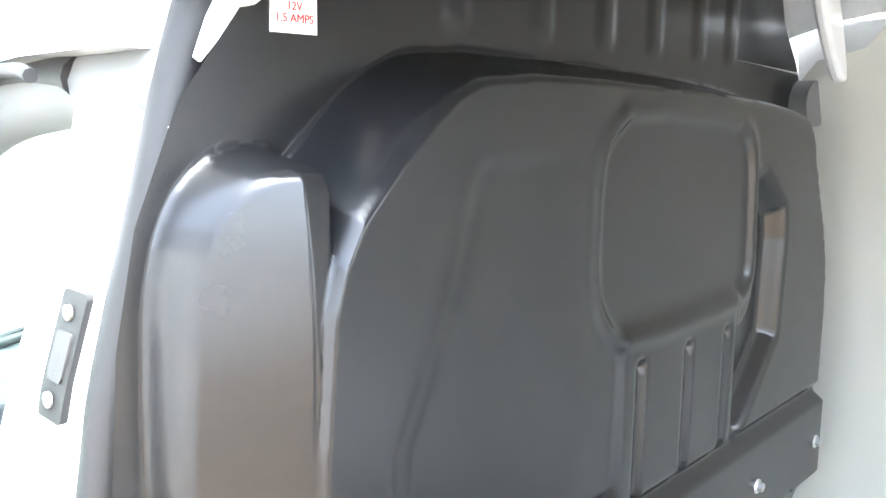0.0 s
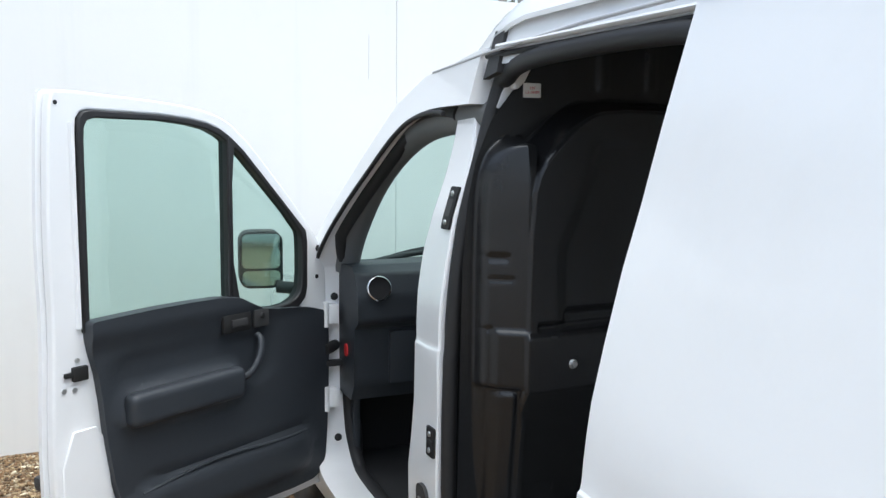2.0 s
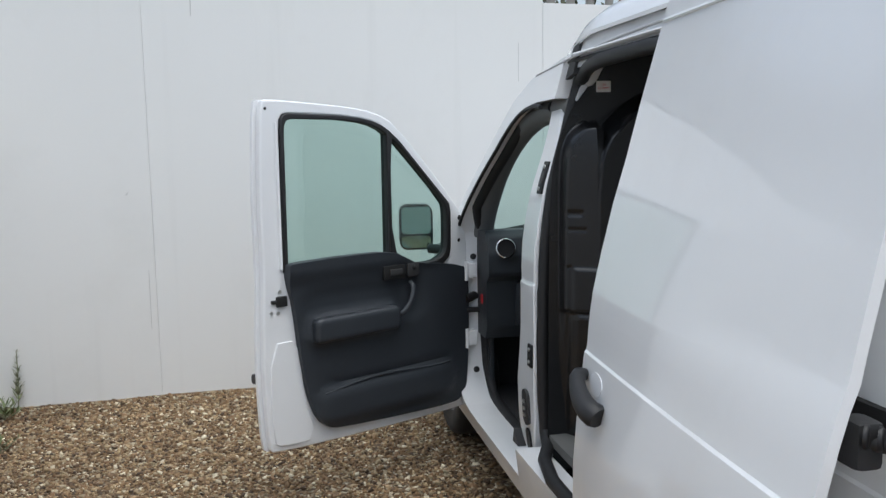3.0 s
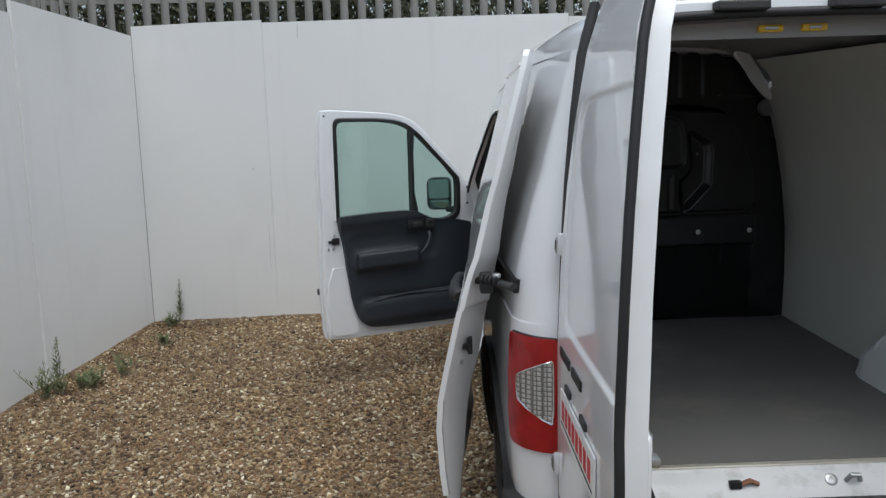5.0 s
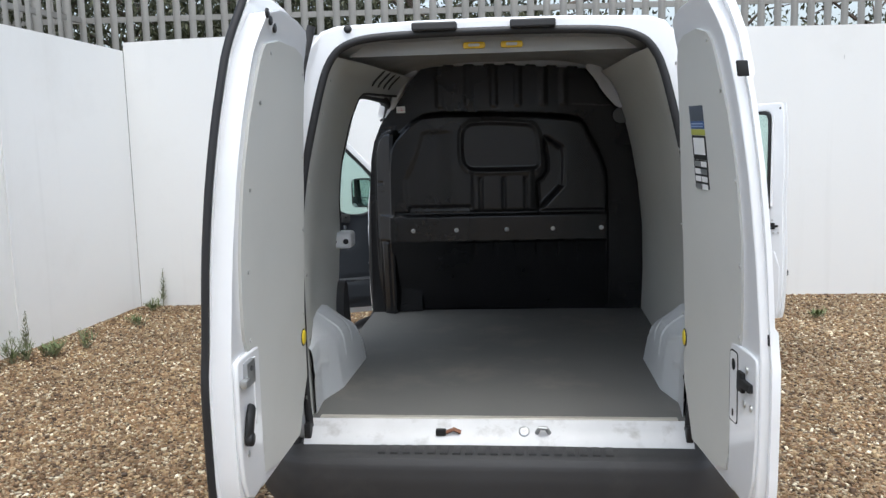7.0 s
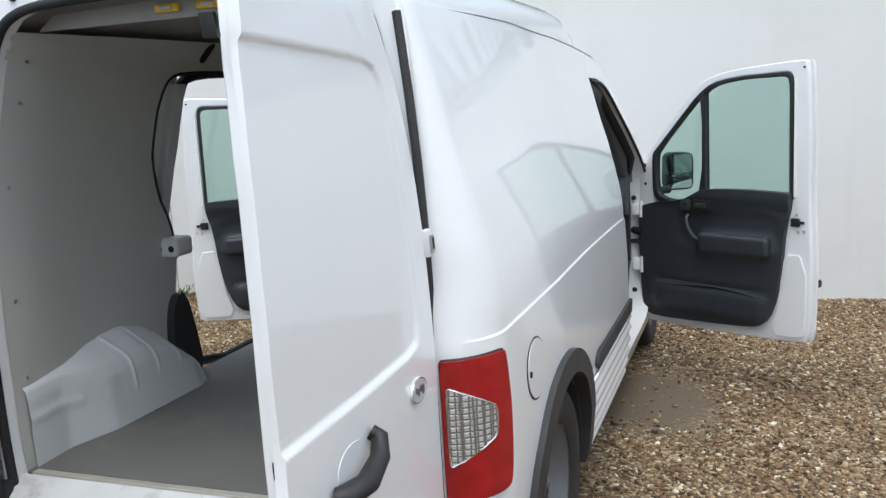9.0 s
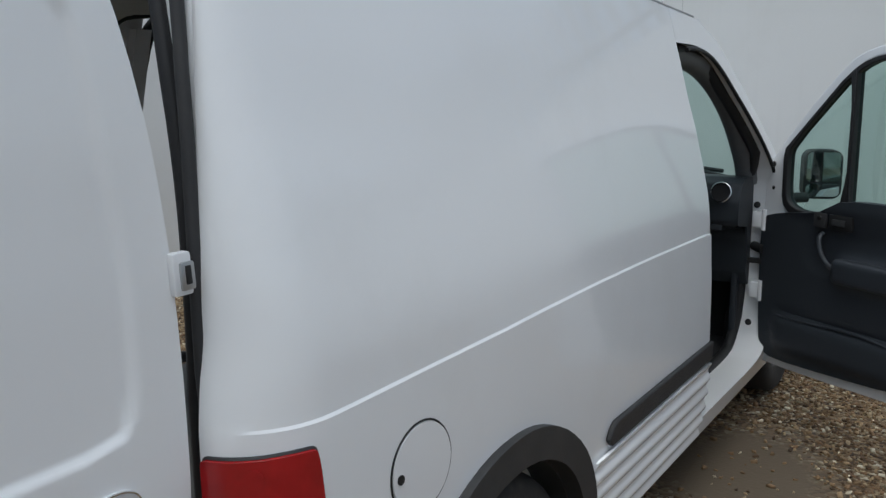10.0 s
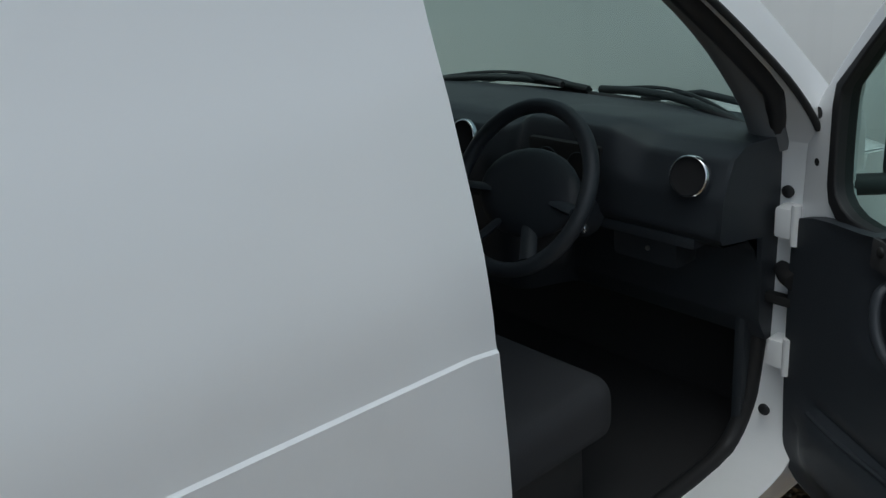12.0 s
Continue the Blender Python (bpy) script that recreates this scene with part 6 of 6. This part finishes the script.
# hoarding
def hoarding(name, a, b, heights, label):
    """A run of upright boards from a to b."""
    a, b = Vector(a), Vector(b)
    d = (b - a).normalized()
    nrm = Vector((-d.y, d.x, 0))
    wall = tagged(new(name), label, "wall", kind="structure")
    u = 0.0
    for w, h, off in heights:
        def to(p, q, r, u=u, off=off):
            return a + d * (u + p) + nrm * (q + off) + Vector((0, 0, r))
        pn = part("panel", plate([(0.0006, -0.03), (w - 0.0006, -0.03), (w - 0.0006, h[1]), (w * 0.5, (h[0] + h[1]) / 2 + 0.003), (0.0006, h[0])], (), 0.0, 0.022, (), (), to), BOARD, wall)
        u += w
    return wall, (a, d, nrm)


wf, (fa, fd, fn) = hoarding("wall_front", (-3.38, 4.37, 0), (2.30, 4.75, 0), [(1.0, (2.325, 2.355), 0.0), (2.44, (2.335, 2.36), 0.004), (2.44, (2.335, 2.31), 0.0), (2.44, (2.31, 2.30), 0.005), (2.44, (2.31, 2.33), 0.0)], "white painted board hoarding across the front")
wl, (la, ld, ln) = hoarding("wall_left", (-3.38 - 0.002, 4.366, 0), (-3.58, 2.15, 0), [(1.66, (2.255, 2.325), -0.022), (2.44, (2.255, 2.27), -0.036), (2.44, (2.27, 2.29), -0.022), (2.44, (2.28, 2.27), -0.034)], "white painted board hoarding along the side")
# nicks and old marks in the boards
for u, z0, z1, wd in ((1.27, 2.22, 2.325, 0.008), (0.96, 0.40, 0.75, 0.004), (3.27, 1.85, 2.09, 0.004), (6.2, 2.03, 2.07, 0.01), (0.85, 1.20, 1.215, 0.03)):
    part("mark", plate([(0, z0), (wd * 0.5, z0 - 0.01), (wd, z1), (wd * 0.3, z1 - 0.02)], (), -0.0008, 0.0, to=lambda p, q, r, u=u: fa + fd * (u + p) + fn * (q - 0.0005) + Vector((0, 0, r))), BOARDMARK, wf)

# palisade fence behind the boards
def palisade(a, b, label):
    a, b = Vector(a), Vector(b)
    d = (b - a).normalized()
    nrm = Vector((-d.y, d.x, 0))
    fence = tagged(new("palisade_fence"), label, "fence")
    L = (b - a).length
    prof = [(-0.034, 0.012), (-0.018, -0.006), (0.0, -0.012), (0.018, -0.006), (0.034, 0.012)]
    bm = bmesh.new()
    low = [bm.verts.new((x, y, 0.05)) for x, y in prof]
    top = [bm.verts.new((x, y, 3.02)) for x, y in prof]
    tip = bm.verts.new((0, -0.008, 3.12))
    for i in range(4):
        bm.faces.new((low[i], low[i + 1], top[i + 1], top[i]))
        bm.faces.new((top[i], top[i + 1], tip))
    first = part("pale", bm, PALESTEEL, fence, sharp=60)
    n = int(L / 0.15)
    ang = math.atan2(d.y, d.x)
    first.matrix_local = Matrix.Translation(a + d * 0.07) @ Matrix.Rotation(ang, 4, "Z")
    for i in range(1, n):
        o2 = new("pale", first.data)
        o2.parent = fence
        o2.matrix_local = Matrix.Translation(a + d * (0.07 + 0.15 * i) + Vector((0, 0, 0.01 * math.sin(i * 1.7)))) @ Matrix.Rotation(ang + 0.03 * math.sin(i * 2.3), 4, "Z")
    for z in (0.5, 2.60):
        part("rail", box(0, L, 0.012, 0.05, z - 0.025, z + 0.025, 0, lambda p, q, r: a + d * p + nrm * q + Vector((0, 0, r))), PALESTEEL, fence)
    return fence


palisade((-5.6, 4.85, 0), (9.0, 5.75, 0), "grey galvanised palisade fence behind the front boards")
palisade((-4.55, -3.0, 0), (-4.0, 4.9, 0), "grey galvanised palisade fence behind the side boards")


# trees and scrub beyond the fence
def tree(x, y, h, spread, seed, leaves, label):
    rd = random.Random(seed)
    t = tagged(new("tree"), label, "tree", "trees beyond the fence")
    t.location = (x, y, 0)
    bm = sweep([(0, 0, 0), (0.06, 0.03, h * 0.3), (-0.03, 0.05, h * 0.6), (0.02, 0, h * 0.85)], [0.11, 0.09, 0.06, 0.02], 8)
    tips = []
    for i in range(14):
        z0 = h * rd.uniform(0.25, 0.8)
        an = rd.uniform(0, 6.28)
        r = spread * rd.uniform(0.5, 1.0)
        e = Vector((r * math.cos(an), r * math.sin(an), min(h, z0 + r * rd.uniform(0.2, 0.9))))
        m = Vector((e.x * 0.5, e.y * 0.5, z0 + (e.z - z0) * 0.35))
        sweep([(0, 0, z0), m, e], [0.04, 0.025, 0.008], 5, bm=bm)
        tips += [e, (e + m) / 2]
        for _ in range(3):
            e2 = e + Vector((rd.gauss(0, 0.35), rd.gauss(0, 0.35), rd.gauss(0.1, 0.3)))
            sweep([m.lerp(e, 0.6), e2], [0.012, 0.004], 4, bm=bm)
            tips.append(e2)
    part("trunk", bm, BARK, t)
    vs, fs = [], []
    for _ in range(leaves * 2):
        c = rd.choice(tips) + Vector((rd.gauss(0, 0.30), rd.gauss(0, 0.30), rd.gauss(0, 0.26)))
        q = Euler((rd.uniform(0, 6.28), rd.uniform(0, 6.28), rd.uniform(0, 6.28))).to_matrix()
        s = rd.uniform(0.025, 0.052)
        k = len(vs)
        vs += [tuple(c + q @ Vector(p)) for p in ((-s, 0, 0), (0, -s * 0.45, s * 0.1), (s, 0, 0), (0, s * 0.45, s * 0.1))]
        fs.append((k, k + 1, k + 2, k + 3))
    me = bpy.data.meshes.new("crown")
    me.from_pydata(vs, [], fs)
    me.materials.append(LEAF)
    cr = new("crown", me)
    cr.parent = t
    return t


rd0 = random.Random(3)
for i, (x, y, h, s, n) in enumerate(((-6.6, 7.0, 4.2, 1.7, 5200), (-4.6, 7.6, 4.6, 1.8, 5600), (-2.9, 7.2, 4.0, 1.6, 5200), (-1.3, 7.8, 4.4, 1.7, 4600), (0.2, 7.4, 3.6, 1.3, 2200), (2.6, 9.4, 3.6, 1.3, 900), (4.6, 8.6, 3.4, 1.2, 900), (-6.8, 3.9, 4.2, 1.6, 5200), (7.0, 9.0, 3.8, 1.5, 1800), (10.2, 12.2, 6.4, 2.0, 5000), (9.9, 15.6, 7.6, 2.3, 6500), (12.2, 19.5, 8.6, 2.6, 6500))):
    tree(x, y, h, s, 11 + i, n, "dark green tree beyond the fence" if n > 2000 else "thin sparse tree beyond the fence")
# low scrub right behind the boards, as one mass
vs, fs = [], []
for _ in range(52000):
    t = rd0.random()
    if t < 0.62:
        x = rd0.uniform(-6.0, 0.4)
        y = 5.35 + (x + 4) * 0.06 + abs(rd0.gauss(0.55, 0.35))
    else:
        y = rd0.uniform(1.8, 5.2)
        x = -4.55 - abs(rd0.gauss(0.5, 0.35))
    hmax = 2.75 + 0.5 * noise.noise(Vector((x * 0.8, y * 0.8, 3)))
    c = Vector((x, y, 0.2 + (hmax - 0.2) * rd0.random() ** 0.6))
    q = Euler((rd0.uniform(0, 6.28), rd0.uniform(0, 6.28), rd0.uniform(0, 6.28))).to_matrix()
    s = rd0.uniform(0.02, 0.045)
    k = len(vs)
    vs += [tuple(c + q @ Vector(p)) for p in ((-s, 0, 0), (0, -s * 0.4, 0), (s, 0, 0), (0, s * 0.4, 0))]
    fs.append((k, k + 1, k + 2, k + 3))
me = bpy.data.meshes.new("scrub")
me.from_pydata(vs, [], fs)
me.materials.append(LEAF)
tagged(new("scrub", me), "dense dark green scrub behind the fence", "bushes", kind="stuff")


# weeds along the boards
def weed(x, y, h, seed, leaves, wide, label):
    rd = random.Random(seed)
    stems = 1 if wide < 0.05 else 7
    w = tagged(new("weed"), label, "weed", "weeds in the yard")
    w.location = (x, y, ground_z(x, y))
    tips = []
    for i in range(stems):
        e = Vector((rd.gauss(0, wide), rd.gauss(0, wide), h * rd.uniform(0.8, 1.0)))
        part("stem", sweep([(0, 0, -0.01), e * 0.5 + Vector((rd.gauss(0, 0.01), rd.gauss(0, 0.01), 0)), e], [0.004, 0.003, 0.0015], 5), WEEDLEAF, w)
        tips.append(e)
    vs, fs = [], []
    for _ in range(leaves):
        e = rd.choice(tips)
        t = rd.uniform(0.12, 1.0)
        c = e * t
        an = rd.uniform(0, 6.28)
        ln_ = (0.055 * (1.15 - t) + 0.012) * rd.uniform(0.6, 1.2) * (1.4 if wide > 0.05 else 1)
        d = Vector((math.cos(an), math.sin(an), rd.uniform(0.4, 1.3))).normalized() * ln_
        sd = Vector((-math.sin(an), math.cos(an), 0)) * ln_ * 0.085
        k = len(vs)
        vs += [tuple(c), tuple(c + d * 0.5 + sd), tuple(c + d), tuple(c + d * 0.5 - sd)]
        fs.append((k, k + 1, k + 2, k + 3))
    me = bpy.data.meshes.new("foliage")
    me.from_pydata(vs, [], fs)
    me.materials.append(WEEDLEAF if wide < 0.05 else GRASSLEAF)
    o = new("foliage", me)
    o.parent = w
    return w


weed(-3.16, 4.33, 0.36, 1, 120, 0.008, "tall thin grey-green weed by the boards")
weed(-3.44, 2.62, 0.40, 2, 130, 0.010, "tall thin grey-green weed by the boards")
for i, (x, y, h) in enumerate(((-3.36, 2.50, 0.16), (-3.30, 2.62, 0.10), (-3.22, 2.60, 0.13), (-3.12, 2.86, 0.15), (-3.18, 4.16, 0.10), (-3.05, 3.6, 0.07), (-3.42, 2.42, 0.22), (2.35, 3.85, 0.05))):
    weed(x, y, h, 20 + i, 70, 0.07, "low straggly green weed in the gravel")

# unseen plain walls, added to close the yard behind the camera
for nm, a, b in (("wall_back", (8.0, -7.0, 0), (-4.6, -7.0, 0)), ("wall_right", (8.2, 5.2, 0), (8.2, -7.0, 0))):
    a, b = Vector(a), Vector(b)
    d = (b - a).normalized()
    nrm = Vector((-d.y, d.x, 0))
    tagged(part(nm, plate([(0, -0.03), ((b - a).length, -0.03), ((b - a).length, 2.3), (0, 2.3)], (), 0.0, 0.05, (), (), lambda p, q, r: a + d * p + nrm * q + Vector((0, 0, r))), BOARD), "unseen plain white board wall added to close the yard", "wall", kind="structure")
